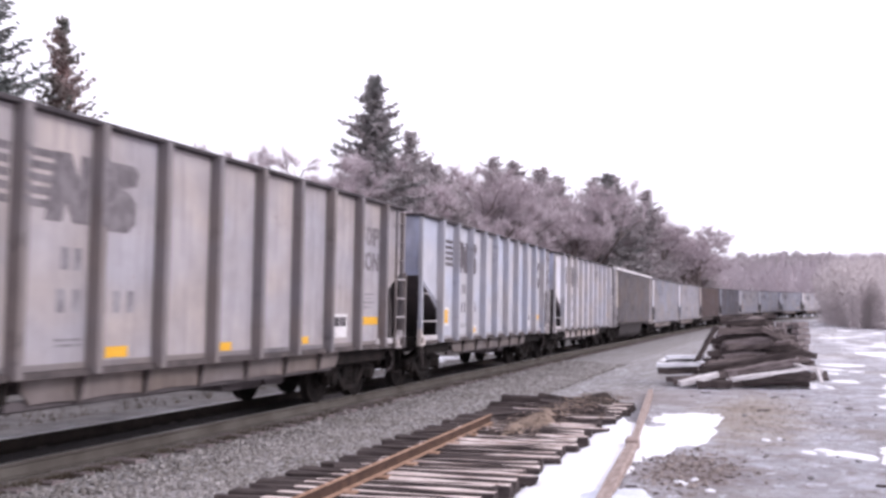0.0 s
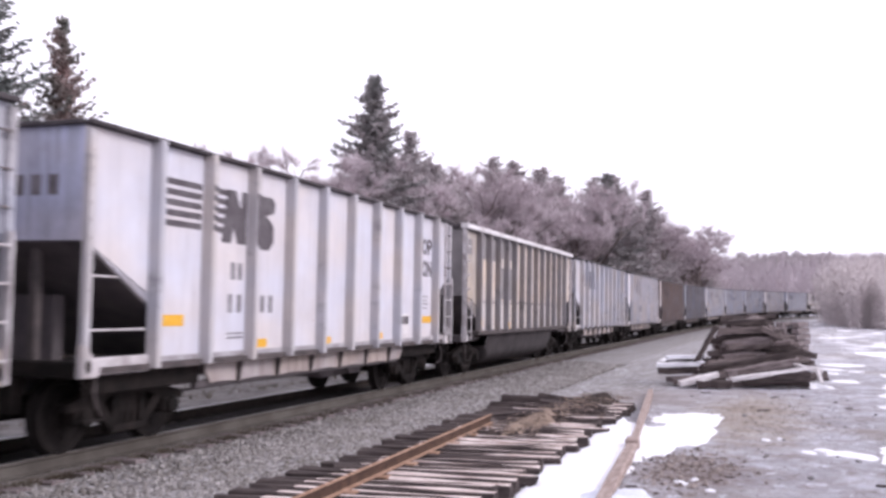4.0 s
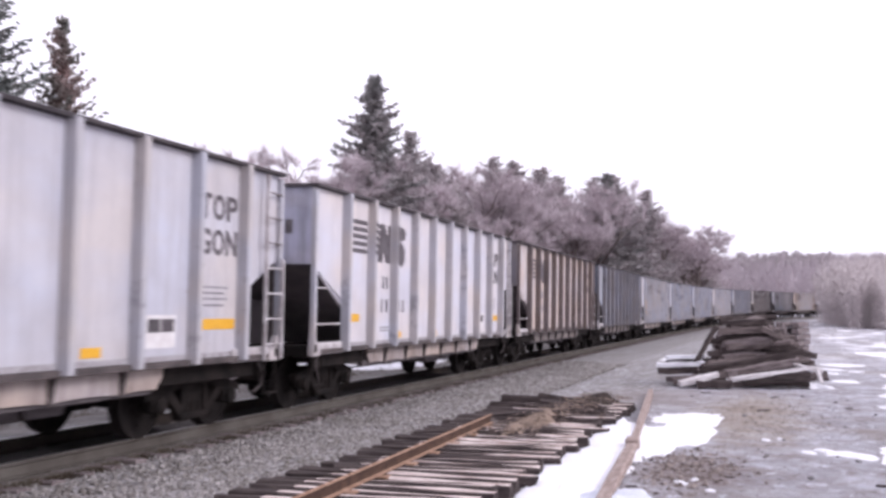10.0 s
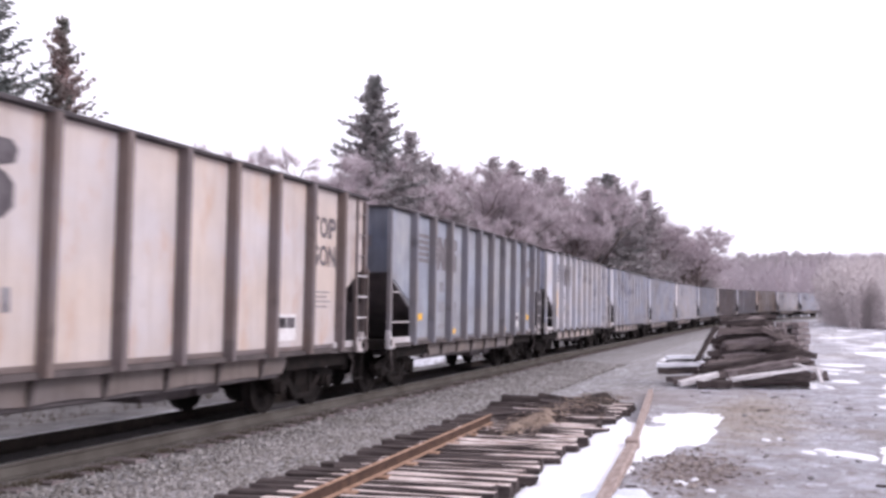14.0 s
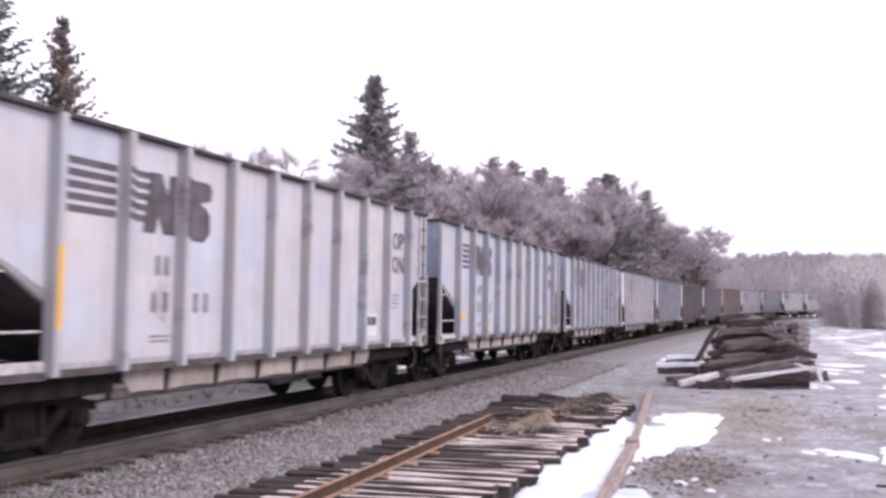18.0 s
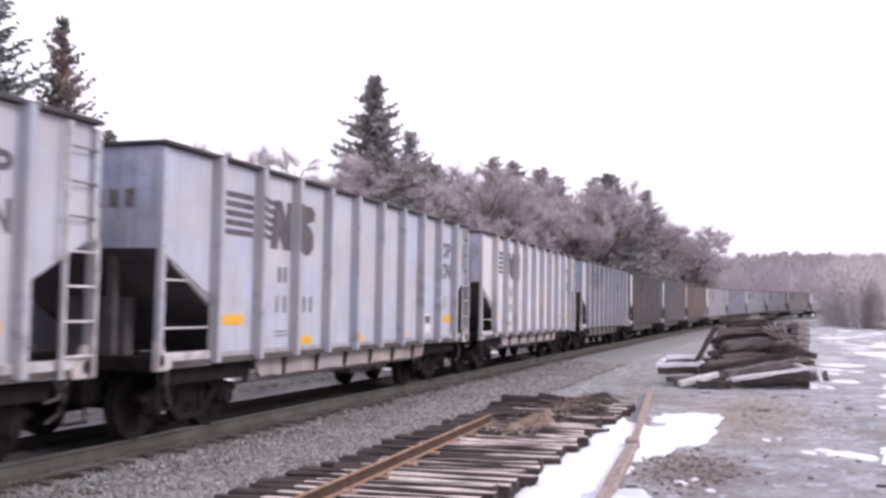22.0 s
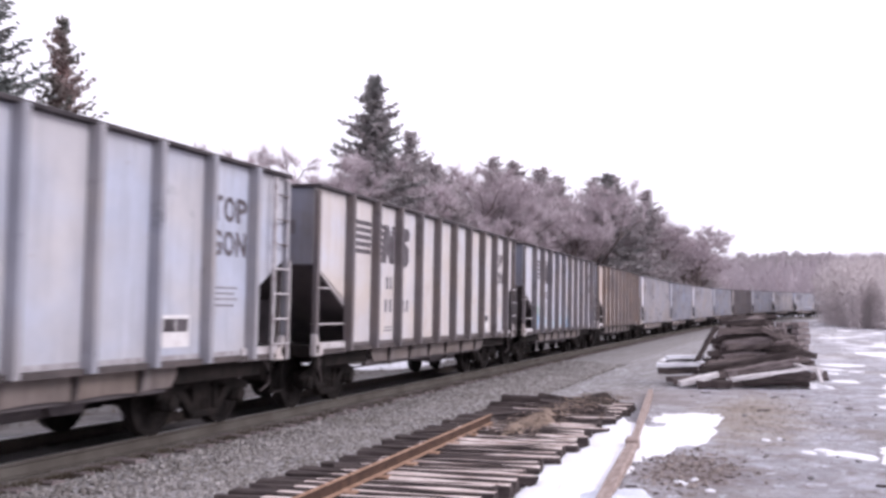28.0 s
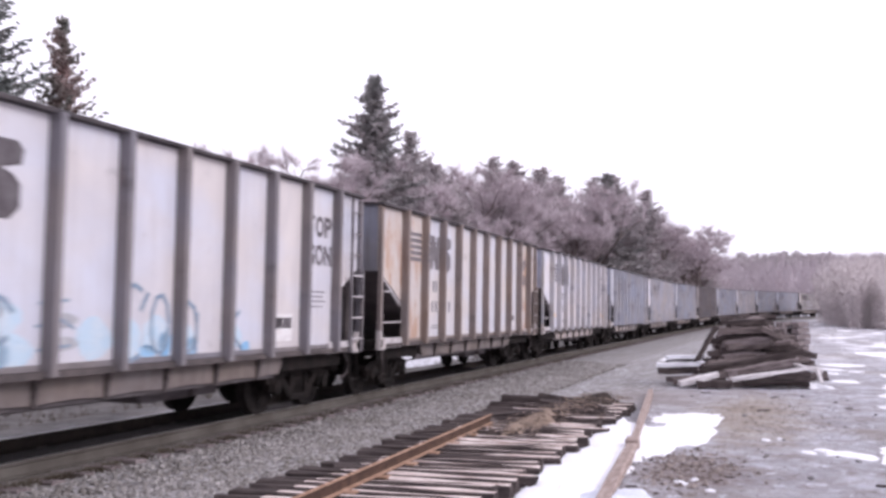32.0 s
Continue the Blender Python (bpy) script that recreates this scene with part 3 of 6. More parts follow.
def corner_parts(car, half, pale, metal, ladder_at, short=()):
    """Castings, steps, grab irons and ladders; ladder_at: corners (sx, sy) that carry a ladder."""
    def casting():
        bm = prism(B(), [(-0.03, 0.96), (0.26, 0.96), (0.30, 1.00), (0.30, 1.10), (0.14, 1.18), (0.07, 1.34), (-0.03, 1.34)], -0.01, 0.085, 0)
        bmesh.ops.bevel(bm, geom=list(bm.edges), offset=0.012, segments=1, affect="EDGES")
        return bm

    def pocket():
        # Flat dark disc painting in the shade inside the pocket's hole.
        bm = lathe(B(), [(0.080, 0.055), (0.090, 0.05)], 12, 0, (0, 0, 0))
        for v in bm.verts:
            v.co.z *= 1.5
        return bm

    def step():
        bm = B()
        for u in (0.04, 0.40):
            rod(bm, (0.05, u, 0.95), (0.06, u, 0.49), 0.015)
        box(bm, 0.02, 0.09, 0.02, 0.42, 0.465, 0.49)
        return bm

    def grab(a, b, z):
        def build():
            bm = rod(B(), (0.05, a, z), (0.05, b, z), 0.016)
            for u in (a, b):
                rod(bm, (-0.04, u, z), (0.05, u, z), 0.016)
            return bm
        return build

    for sx in (-1, 1):
        for sy in (-1, 1):
            at = Matrix.Translation((1.47 * sx, sy * (half - 0.02), 0)) @ Matrix.Diagonal((sx, -sy, 1, 1))
            part("corner_casting", shared("corner_casting", casting, GUSSET), None, car, "rust-stained pale corner gusset", at)
            part("pole_pocket", shared("pole_pocket", pocket, RUN_GEAR), None, car, "dark disc painting in the shade of an oval push-pole pocket", at @ pose(0, 0.07, 1.09))
            part("sill_step", shared("sill_step", step, RUN_GEAR), None, car, "sooty thin stirrup step", at)
            pipe = shared("brake_pipe", lambda: rod(rod(rod(B(), (-0.06, 0.42, 0.98), (0.0, 0.30, 0.78), 0.02), (0.0, 0.30, 0.78), (0.0, 0.38, 0.60), 0.02), (0.0, 0.38, 0.60), (-0.06, 0.52, 0.50), 0.02), GRIME_SHADE)
            part("brake_pipe", pipe, None, car, "bent brown brake pipe", at)
            if (sx, sy) in short:
                def short_stiles():
                    bm = B()
                    for u, top in ((0.0, 3.70), (0.45, 2.05)):
                        box(bm, 0.10, 0.13, u - 0.005, u + 0.025, 0.98, top)
                    return bm
                lad = part("ladder", shared("short_ladder", short_stiles, metal), None, car, "short pale steel ladder", at)
                rung = shared("short_rung", lambda: rod(B(), (0.13, 0.0, 0), (0.13, 0.46, 0), 0.017), pale)
                for i in range(3):
                    part("rung", rung, None, lad, at=pose(0, 0, 1.22 + 0.36 * i))
                stub = shared("stub_rung", lambda: rod(rod(B(), (0.12, -0.02, 0), (0.12, 0.30, 0), 0.014), (0.0, 0.28, 0), (0.13, 0.28, 0), 0.03), pale)
                for i in range(4):
                    part("rung", stub, None, lad, "short rung bolted to the corner sheet", pose(0, 0, 2.30 + 0.36 * i))
            elif (sx, sy) in ladder_at:
                def stiles():
                    bm = B()
                    for u in (0.0, 0.52):
                        box(bm, 0.10, 0.15, u - 0.01, u + 0.035, 0.98, 2.52 if u < 0.1 else 3.80)
                    return bm
                lad = part("ladder", shared("ladder_stiles", stiles, metal), None, car, "steel side ladder with round rungs", at)
                rung = shared("rung", lambda: rod(B(), (0.13, 0.0, 0), (0.13, 0.54, 0), 0.017), pale)
                for i in range(4):
                    part("rung", rung, None, lad, at=pose(0, 0, 1.22 + 0.385 * i))

                upper = shared("upper_rung", lambda: rod(rod(B(), (0.10, 0.04, 0), (0.12, 0.52, 0), 0.013), (0.0, 0.04, 0), (0.10, 0.04, 0), 0.022), SILL)
                for i in range(3):
                    part("upper_rung", upper, None, car, "thin dark rung bolted to the corner sheet", at @ pose(0, 0, 2.76 + 0.385 * i))
            else:
                part("grab_iron", shared("grab_long", grab(0.06, 1.18, 1.50), pale), None, car, "thin round grab iron", at)
                part("grab_iron", shared("grab_short", grab(0.08, 0.60, 2.12), pale), None, car, "thin round grab iron", at)


def brake_parts(car):
    def tank():
        return lathe(B(), [(-0.55, 0.05), (-0.5, 0.17), (0.5, 0.17), (0.55, 0.05)], 14, 1)
    part("air_reservoir", shared("air_reservoir", tank, BLACK), None, car, "black brake air tank", pose(0.75, 1.7, 0.62))
    part("brake_cylinder", shared("brake_cylinder", lambda: lathe(B(), [(-0.3, 0.13), (0.1, 0.14), (0.12, 0.05), (0.5, 0.04)], 12, 1), BLACK), None, car, "", pose(0.55, 3.2, 0.66))
    part("brake_rod", shared("brake_rod", lambda: rod(B(), (0, -4.2, 0), (0, 4.2, 0), 0.02), BLACK), None, car, "", pose(0.3, 0, 0.5))

    def sill():
        bm = box(B(), -0.32, -0.22, -6.7, 6.7, 0.70, 1.02)
        box(bm, 0.22, 0.32, -6.7, 6.7, 0.70, 1.02)
        box(bm, -0.32, 0.32, -6.7, 6.7, 1.0, 1.06)
        return bm
    part("centre_sill", shared("centre_sill", sill, BLACK), None, car, "deep black centre sill")


def plate_marks(car, y, z, w=0.66, h=0.42, dark=False):
    if dark:
        fr = part("stencil_plate", shared("dark_plate_rim", lambda: decal(-0.25, 0.25, -0.23, 0.23), PLATE), None, car, "dark square plate with a thin white rim", pose(0, y, z))
        part("plate_field", shared("dark_plate", lambda: decal(-0.205, 0.205, -0.185, 0.185, 1.490), FADED), None, fr)
        return
    pl = part("stencil_plate", shared("stencil_plate", lambda: decal(-w / 2, w / 2, -h / 2, h / 2), PLATE), None, car, "white stencil plate with dark writing", pose(0, y, z))
    for a, b, zz, hh in ((-0.285, -0.02, 0.075, 0.17), (0.01, 0.285, 0.075, 0.17), (-0.28, 0.28, -0.10, 0.10)):
        key = "plate_bar_%.2f" % a
        part("writing_bar", shared(key, lambda: decal(a, b, zz - hh / 2, zz + hh / 2, 1.490), LOGO), None, pl)


def side_marks(car, style, rng, worn=False, tagged_over=False, number=0):
    """The painted emblem, number blocks, reflectors and words on the yard side."""
    ink = FADED if worn else LOGO

    def mark(name, me, label="", at=None):
        return part(name, me, None, car, label, pose(0, OFF, 0) @ (at or Matrix()))
    for i in range(5):
        z = 2.86 + 0.135 * i
        y1 = -3.86 + 0.045 * i
        for a, b in ((-5.53, -4.475), (-4.285, y1)):
            mark("emblem_stripe", shared("stripe_%d_%.1f" % (i, a), lambda: decal(a, b, z - 0.043, z + 0.043), ink))
        mark("emblem_stripe", shared("post_stripe_%d" % i, lambda: decal(-4.425, -4.335, z - 0.043, z + 0.043, 1.651), ink))
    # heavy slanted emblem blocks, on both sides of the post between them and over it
    for nm, pts in (("block_a", [(-3.93, 2.69), (-3.66, 2.69), (-3.60, 2.92), (-3.48, 2.69), (-3.21, 2.69), (-3.21, 3.46), (-3.36, 3.46), (-3.40, 3.20), (-3.54, 3.46), (-3.78, 3.46)]),
                    ("block_b", [(-3.04, 2.72), (-2.94, 2.65), (-2.50, 2.65), (-2.34, 2.78), (-2.34, 3.02), (-2.46, 3.12), (-2.62, 3.17), (-2.34, 3.23), (-2.30, 3.38), (-2.40, 3.47), (-2.90, 3.47), (-3.04, 3.38), (-3.04, 3.06), (-2.80, 2.97), (-3.04, 2.92)])):
        mark("emblem_block", shared(nm, lambda: prism(B(), pts, 1.486, 1.489, 0), ink))
    mark("emblem_block", shared("block_post", lambda: decal(-3.17, -3.08, 2.68, 3.46, 1.651), ink))
    for a, b in ((-3.64, -3.51), (-3.44, -3.31)):
        mark("mark_bar", shared("mark_%.2f" % a, lambda: decal(a, b, 2.17, 2.42), STENCIL))
    for a in () if tagged_over else (-3.70, -3.44, -2.98, -2.72, -2.46):
        mark("number_bar", shared("number_%.2f" % a, lambda: decal(a, a + 0.13, 1.70, 1.96), STENCIL))
    for zz in (1.40, 1.34):
        mark("small_writing", shared("tiny_%.2f" % zz, lambda: decal(-3.7, -3.25, zz - 0.015, zz + 0.015), STENCIL))
    # reflectors
    spots = [(-5.14, 1.60, 0.74, 0.15), (-2.62, 1.24, 0.42, 0.13), (-0.2, 1.22, 0.36, 0.12), (2.3, 1.24, 0.36, 0.12), (5.06, 1.54, 0.84, 0.15)]
    for i, (y, z, w, h) in enumerate(spots):
        if rng.random() < (0.0 if tagged_over or number == 12 or style in ("tan_rust", "beige", "orange_rust") else 1.0):
            if i == 0 and number == 1:
                y, w, h, z = -5.02, 0.52, 0.32, 1.60
            if i == 0 and number == 4:
                y, w, h, z = -5.02, 0.36, 0.32, 1.54
            if number == 8:
                # one tall strip on the face of the first post
                if i == 0:
                    mark("reflector", shared("tall_reflector", lambda: decal(-0.043, 0.043, 1.52, 2.42, 1.651), YELLOW), "tall orange-yellow reflective strip", pose(0, -5.625, 0))
                continue
            y += rng.uniform(-0.08, 0.08)
            if number == 1 and i < 4:
                mark("reflector_frame", shared("reflector_frame_%.2f" % w, lambda: decal(-w / 2 - 0.06, w / 2 + 0.06, -h / 2 - 0.06, h / 2 + 0.06, 1.4855, 0.002), PLATE), "white border of a reflector", pose(0, y, z))
            mark("reflector", shared("reflector_%.2f_%.2f" % (w, h), lambda: decal(-w / 2, w / 2, -h / 2, h / 2, 1.488), YELLOW), "orange-yellow reflective patch", pose(0, y, z))
    plate_marks(car, 3.72 + OFF, 1.46)
    for word, zz in (("TOP", 3.17), ("GON", 2.68)):
        for i, letter in enumerate(word):
            mark("stencil_letter", lettering(letter, 0.30, 0.36, FADED if worn else LOGO), "faded dark stencilled letter", pose(1.487, 4.68 + 0.345 * i, zz))
    for j, zz in enumerate((2.05, 1.97, 1.89, 1.80)):
        mark("small_writing", shared("note_%d" % j, lambda: decal(4.62, 5.3 - 0.1 * (j % 2), zz - 0.014, zz + 0.014), STENCIL))
    # number blocks on the leading end
    for i in range(3):
        mark("number_bar", shared("end_number", lambda: prism(B(), [(-0.07, -0.12), (0.07, -0.12), (0.07, 0.12), (-0.07, 0.12)], -6.853, -6.85, 1), FADED), "", pose(0.55 + 0.24 * i, -OFF, 3.16))


def top_gondola(style, rng, worn=False, graffiti=False, number=0):
    car = new("hopper_gondola")
    skin, rib = PAINT[style], POST[style]

    def panel():
        return box(B(), 1.465, 1.485, -0.615, 0.615, 1.08, 3.83)

    def post():
        return prism(B(), [(1.485, -0.062), (1.485, 0.062), (1.635, 0.055), (1.65, 0.045), (1.65, -0.045), (1.635, -0.055)], 1.02, 3.855, 2)

    def corner_post():
        bm = box(B(), 1.475, 1.555, -0.03, 0.075, 0.98, 3.79)
        for i in range(12):
            z = 1.35 + 0.2 * i
            lathe(bm, [(1.555, 0.022), (1.568, 0.016)], 6, 0, (0, 0.02, z))
        return bm

    for sx in (1, -1):
        turn = pose(0, 0, 0, 0, 0, 0 if sx > 0 else 180)
        for i in range(11):
            y = OFF * sx - HALF + BAY * (i + 0.5)
            if i in (0, 10):
                # one corner bay is longer than the other
                front = (i == 0) == (sx > 0)
                y = (-HALF + (0.675 if front else 0.575)) * (1 if i == 0 else -1)
                kind = ("long" if front else "short") + ("_a" if i == 0 else "_b")
                w = 0.67 if front else 0.57
                e = 1 if i == 0 else -1
                me = shared("corner_sheet_" + kind, lambda: prism(B(), [(-w * e, 2.54), (w * e, 1.92), (w * e, 3.83), (-w * e, 3.83)], 1.465, 1.485, 0), PAINT["rust_heavy"] if style == "orange_rust" else skin)
                part("corner_sheet", me, None, car, at=turn @ pose(0, y, 0))
            else:
                part("side_panel", shared("side_panel", panel, PAINT["rust_heavy"] if style == "orange_rust" and i in (1, 9) else skin), None, car, at=turn @ pose(0, y, 0))
        for i in range(1, 11):
            part("post", shared("post", post, rib), None, car, at=turn @ pose(0, OFF * sx - HALF + BAY * i, 0))
        for k in (-1, 1):
            part("corner_post", shared("corner_post", corner_post, rib), None, car, "riveted corner post", turn @ Matrix.Translation((0, k * (HALF - 0.03), 0)) @ pose(0, 0, 0))
        part("top_chord", shared("top_chord", lambda: box(B(), 1.44, 1.60, -HALF - 0.04, HALF + 0.04, 3.835, 3.89, 0.01), CHORD), None, car, "dark top chord", turn)

        part("side_sill", shared("side_sill", lambda: box(B(), 1.36, 1.55, -HALF + 0.1, HALF - 0.1, 1.0, 1.075), GRIME_SHADE), None, car, "dark side sill", turn)

        def rivets():
            bm = box(B(), 1.485, 1.492, -HALF + 1.3, HALF - 1.3, 1.08, 1.15)
            for i in range(84):
                lathe(bm, [(1.492, 0.02), (1.502, 0.012)], 5, 0, (0, -HALF + 1.4 + 0.133 * i, 1.115))
            return bm
        part("rivet_strip", shared("rivet_strip", rivets, rib if style not in PALE_STYLES else SILL_PALE), None, car, "dirty riveted lower edge strip", turn)

        for i in range(2, 9):
            a, b = (-4.05 if i == 2 else -HALF + BAY * i), (4.0 if i == 8 else -HALF + BAY * (i + 1))
            a, b = a + OFF * sx + 0.02, b + OFF * sx - 0.02

            def strip():
                low = 0.70
                pts = [(a, 0.98)] + [(a + (b - a) * q / 6, low + 0.022 * math.sin(math.pi * q / 6) + (0.18 if (i == 2 and q == 0) or (i == 8 and q == 6) else 0.0)) for q in range(7)] + [(b, 0.98)]
                return prism(B(), pts, 1.33, 1.36, 0)
            part("lower_plate", shared("lower_plate_%d_%d" % (i, sx), strip, STRIP_DARK if number in (0, 1, 6, 7, 12, 13, 14, 15) else STRIP), None, car, "grimy lower sill plate", turn)
        for k in (-1, 1):
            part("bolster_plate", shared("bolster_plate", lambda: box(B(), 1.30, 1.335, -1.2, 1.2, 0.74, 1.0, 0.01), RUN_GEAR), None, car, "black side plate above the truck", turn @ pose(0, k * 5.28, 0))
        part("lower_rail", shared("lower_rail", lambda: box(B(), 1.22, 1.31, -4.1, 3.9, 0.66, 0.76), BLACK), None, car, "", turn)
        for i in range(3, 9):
            foot = shared("post_foot", lambda: prism(B(), [(1.36, 0.99), (1.44, 0.99), (1.39, 0.68), (1.36, 0.68)], -0.028, 0.028, 1), GRIME_SHADE)
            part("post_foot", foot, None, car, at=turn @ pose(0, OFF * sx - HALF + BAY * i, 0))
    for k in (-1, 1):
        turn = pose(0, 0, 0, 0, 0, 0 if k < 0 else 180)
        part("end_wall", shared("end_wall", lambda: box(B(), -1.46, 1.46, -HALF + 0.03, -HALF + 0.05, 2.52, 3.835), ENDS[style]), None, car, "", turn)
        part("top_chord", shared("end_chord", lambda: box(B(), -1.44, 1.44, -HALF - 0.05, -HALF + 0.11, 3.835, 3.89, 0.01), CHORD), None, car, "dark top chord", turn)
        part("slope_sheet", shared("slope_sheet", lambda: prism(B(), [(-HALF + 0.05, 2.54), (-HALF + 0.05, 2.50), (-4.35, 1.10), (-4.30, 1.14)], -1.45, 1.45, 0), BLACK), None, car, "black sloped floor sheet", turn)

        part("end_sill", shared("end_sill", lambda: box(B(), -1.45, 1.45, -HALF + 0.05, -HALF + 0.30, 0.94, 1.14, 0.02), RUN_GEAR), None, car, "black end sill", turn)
        part("end_deck", shared("end_deck", lambda: box(B(), -1.44, 1.44, -HALF + 0.30, -5.0, 0.98, 1.03), GRIME_SHADE), None, car, "sooty dark end deck", turn)
        # Plate added to keep the open end void dark.
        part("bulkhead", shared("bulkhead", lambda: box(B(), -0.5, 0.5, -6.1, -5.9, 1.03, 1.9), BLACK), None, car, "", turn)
        for u in (-0.7, 0.7):
            part("brace", shared("end_brace", lambda: box(B(), -0.05, 0.05, -HALF + 0.15, -HALF + 0.25, 1.1, 2.5), GRIME_SHADE), None, car, "", turn @ pose(u, 0, 0))
        for sx in (-1, 1):
            part("side_sill", shared("end_side_sill", lambda: box(B(), 1.40, 1.53, -0.58, 0.58, 0.97, 1.17, 0.015), PALE), None, car, "pale end of the side sill", Matrix.Translation((0 if sx > 0 else -2.93, k * (HALF - 0.75), 0.012)))
    part("floor_sheet", shared("floor_sheet", lambda: box(B(), -1.45, 1.45, -4.32, 4.32, 1.09, 1.13), BLACK), None, car, "sooty inner floor")

    def gates():
        bm = B()
        for y in (1.0, 2.35):
            prism(bm, [(y - 0.55, 0.98), (y + 0.55, 0.98), (y + 0.28, 0.50), (y - 0.28, 0.50)], -1.0, 1.0, 0)
        return bm
    part("outlet", shared("outlets", gates, BLACK), None, car, "black outlet chutes")
    coupler_parts(car, HALF + 0.1)
    corner_parts(car, HALF, PALE, PALE if style in PALE_STYLES else rib, ((1, 1), (-1, -1)))
    brake_parts(car)
    side_marks(car, style, rng, worn, graffiti, number)
    if graffiti:
        def ribbon(pts, w, x=1.4905):
            """One continuous sprayed stroke of even width."""
            bm = B()
            rings = []
            for k, (y, z) in enumerate(pts):
                (ya, za), (yb, zb) = pts[max(0, k - 1)], pts[min(len(pts) - 1, k + 1)]
                d = Vector((yb - ya, zb - za)).normalized() * w / 2
                rings.append([bm.verts.new(p) for p in ((x, y - d.y, z + d.x), (x + 0.002, y - d.y, z + d.x), (x + 0.002, y + d.y, z - d.x), (x, y + d.y, z - d.x))])
            for r0, r1 in zip(rings, rings[1:]):
                for k in range(4):
                    bm.faces.new((r0[k], r1[k], r1[(k + 1) % 4], r0[(k + 1) % 4]))
            bm.faces.new(rings[0])
            bm.faces.new(rings[-1][::-1])
            bmesh.ops.recalc_face_normals(bm, faces=bm.faces)
            return bm

        def arc_line(cy, cz, ry, rz, a0, a1, n=9):
            return [(cy + ry * math.cos(a0 + (a1 - a0) * i / n), cz + rz * math.sin(a0 + (a1 - a0) * i / n)) for i in range(n + 1)]

        def blot(cy, cz, ry, rz, seed):
            q = random.Random(seed)
            return prism(B(), [(cy + ry * q.uniform(0.75, 1.1) * math.cos(t), cz + rz * q.uniform(0.75, 1.1) * math.sin(t)) for t in [2 * math.pi * i / 14 for i in range(14)]], 1.4875, 1.490, 0)
        fills = [(SPRAY_GREEN, -5.12, 1.66, 0.22, 0.36), (SPRAY_BLUE, -5.1, 1.24, 0.34, 0.14), (SPRAY_GREEN, -4.72, 1.62, 0.13, 0.34), (SPRAY_BLUE, -4.70, 1.25, 0.17, 0.16),
                 (SPRAY_BLUE, -2.62, 1.28, 0.36, 0.2), (SPRAY_PALE, -2.5, 1.62, 0.38, 0.2), (SPRAY_PALE, -0.95, 1.40, 0.34, 0.26), (SPRAY_PALE, 0.28, 1.42, 0.33, 0.28), (SPRAY_PALE, 0.95, 1.36, 0.3, 0.24), (SPRAY_PALE, 2.2, 1.36, 0.32, 0.22), (SPRAY_BLUE, 2.62, 1.2, 0.12, 0.1), (SPRAY_BLUE, -4.66, 1.42, 0.2, 0.26), (SPRAY_GREY, -2.7, 1.72, 0.3, 0.16), (SPRAY_BLUE, 0.5, 1.3, 0.16, 0.2), (SPRAY_BLUE, 1.1, 1.25, 0.22, 0.12)]
        fills += [(SPRAY_GREEN, -5.2, 1.75, 0.30, 0.30), (SPRAY_BLUE, -4.85, 1.30, 0.40, 0.24), (SPRAY_GREEN, -4.75, 1.72, 0.30, 0.26), (SPRAY_GREY, -5.0, 2.02, 0.34, 0.12),
                  (SPRAY_BLUE, -3.95, 1.24, 0.26, 0.16), (SPRAY_PALE, -3.6, 1.36, 0.34, 0.22), (SPRAY_GREY, -2.75, 1.55, 0.32, 0.34), (SPRAY_PALE, -2.3, 1.32, 0.34, 0.2),
                  (SPRAY_GREY, -1.55, 1.62, 0.30, 0.1), (SPRAY_GREY, -1.5, 1.36, 0.34, 0.08), (SPRAY_PALE, -0.3, 1.36, 0.3, 0.26), (SPRAY_BLUE, 0.15, 1.22, 0.2, 0.1)]
        for n, (mat, cy, cz, ry, rz) in enumerate(fills):
            part("sprayed_fill", shared("fill_%d" % n, lambda: blot(cy, cz, ry, rz, n), mat), None, car, "soft sprayed patch of graffiti")
        part("sprayed_fill", shared("fill_grey", lambda: decal(-4.25, -3.22, 1.18, 2.04, 1.4870, 0.002), SPRAY_GREY), None, car, "grey sprayed square over old letters")
        lines = [[(-5.38, 1.15), (-5.12, 2.02), (-4.94, 2.04), (-4.98, 1.2)], [(-5.2, 1.55), (-5.0, 1.6)], [(-4.86, 1.9), (-4.84, 1.2), (-4.52, 1.25)], arc_line(-2.6, 1.62, 0.34, 0.26, 0.3, 5.6),
                 arc_line(-0.22, 1.58, 0.36, 0.46, 1.0, 5.2), [(-0.05, 1.72), (0.1, 1.95)], arc_line(0.38, 1.55, 0.2, 0.38, 0.0, 6.2), arc_line(1.02, 1.5, 0.24, 0.34, 0.2, 5.9), [(1.26, 1.7), (1.24, 1.15)],
                 [(2.02, 1.85), (2.0, 1.2)], [(2.0, 1.45), (2.42, 1.72)], [(2.1, 1.5), (2.5, 1.16)], [(-1.9, 1.8), (-1.4, 1.84)], [(-1.95, 1.55), (-1.5, 1.62), (-1.3, 1.52)], [(-1.9, 1.3), (-1.35, 1.34)]]
        for n, pts in enumerate(lines):
            part("sprayed_line", shared("spray_line_%d" % n, lambda: ribbon(pts, 0.065 if n < 12 else 0.035), SPRAY_DARK), None, car, "blue-grey sprayed outline of graffiti")
    wheels = truck_parts(car, -5.3) + truck_parts(car, 5.3)
    return car, wheels


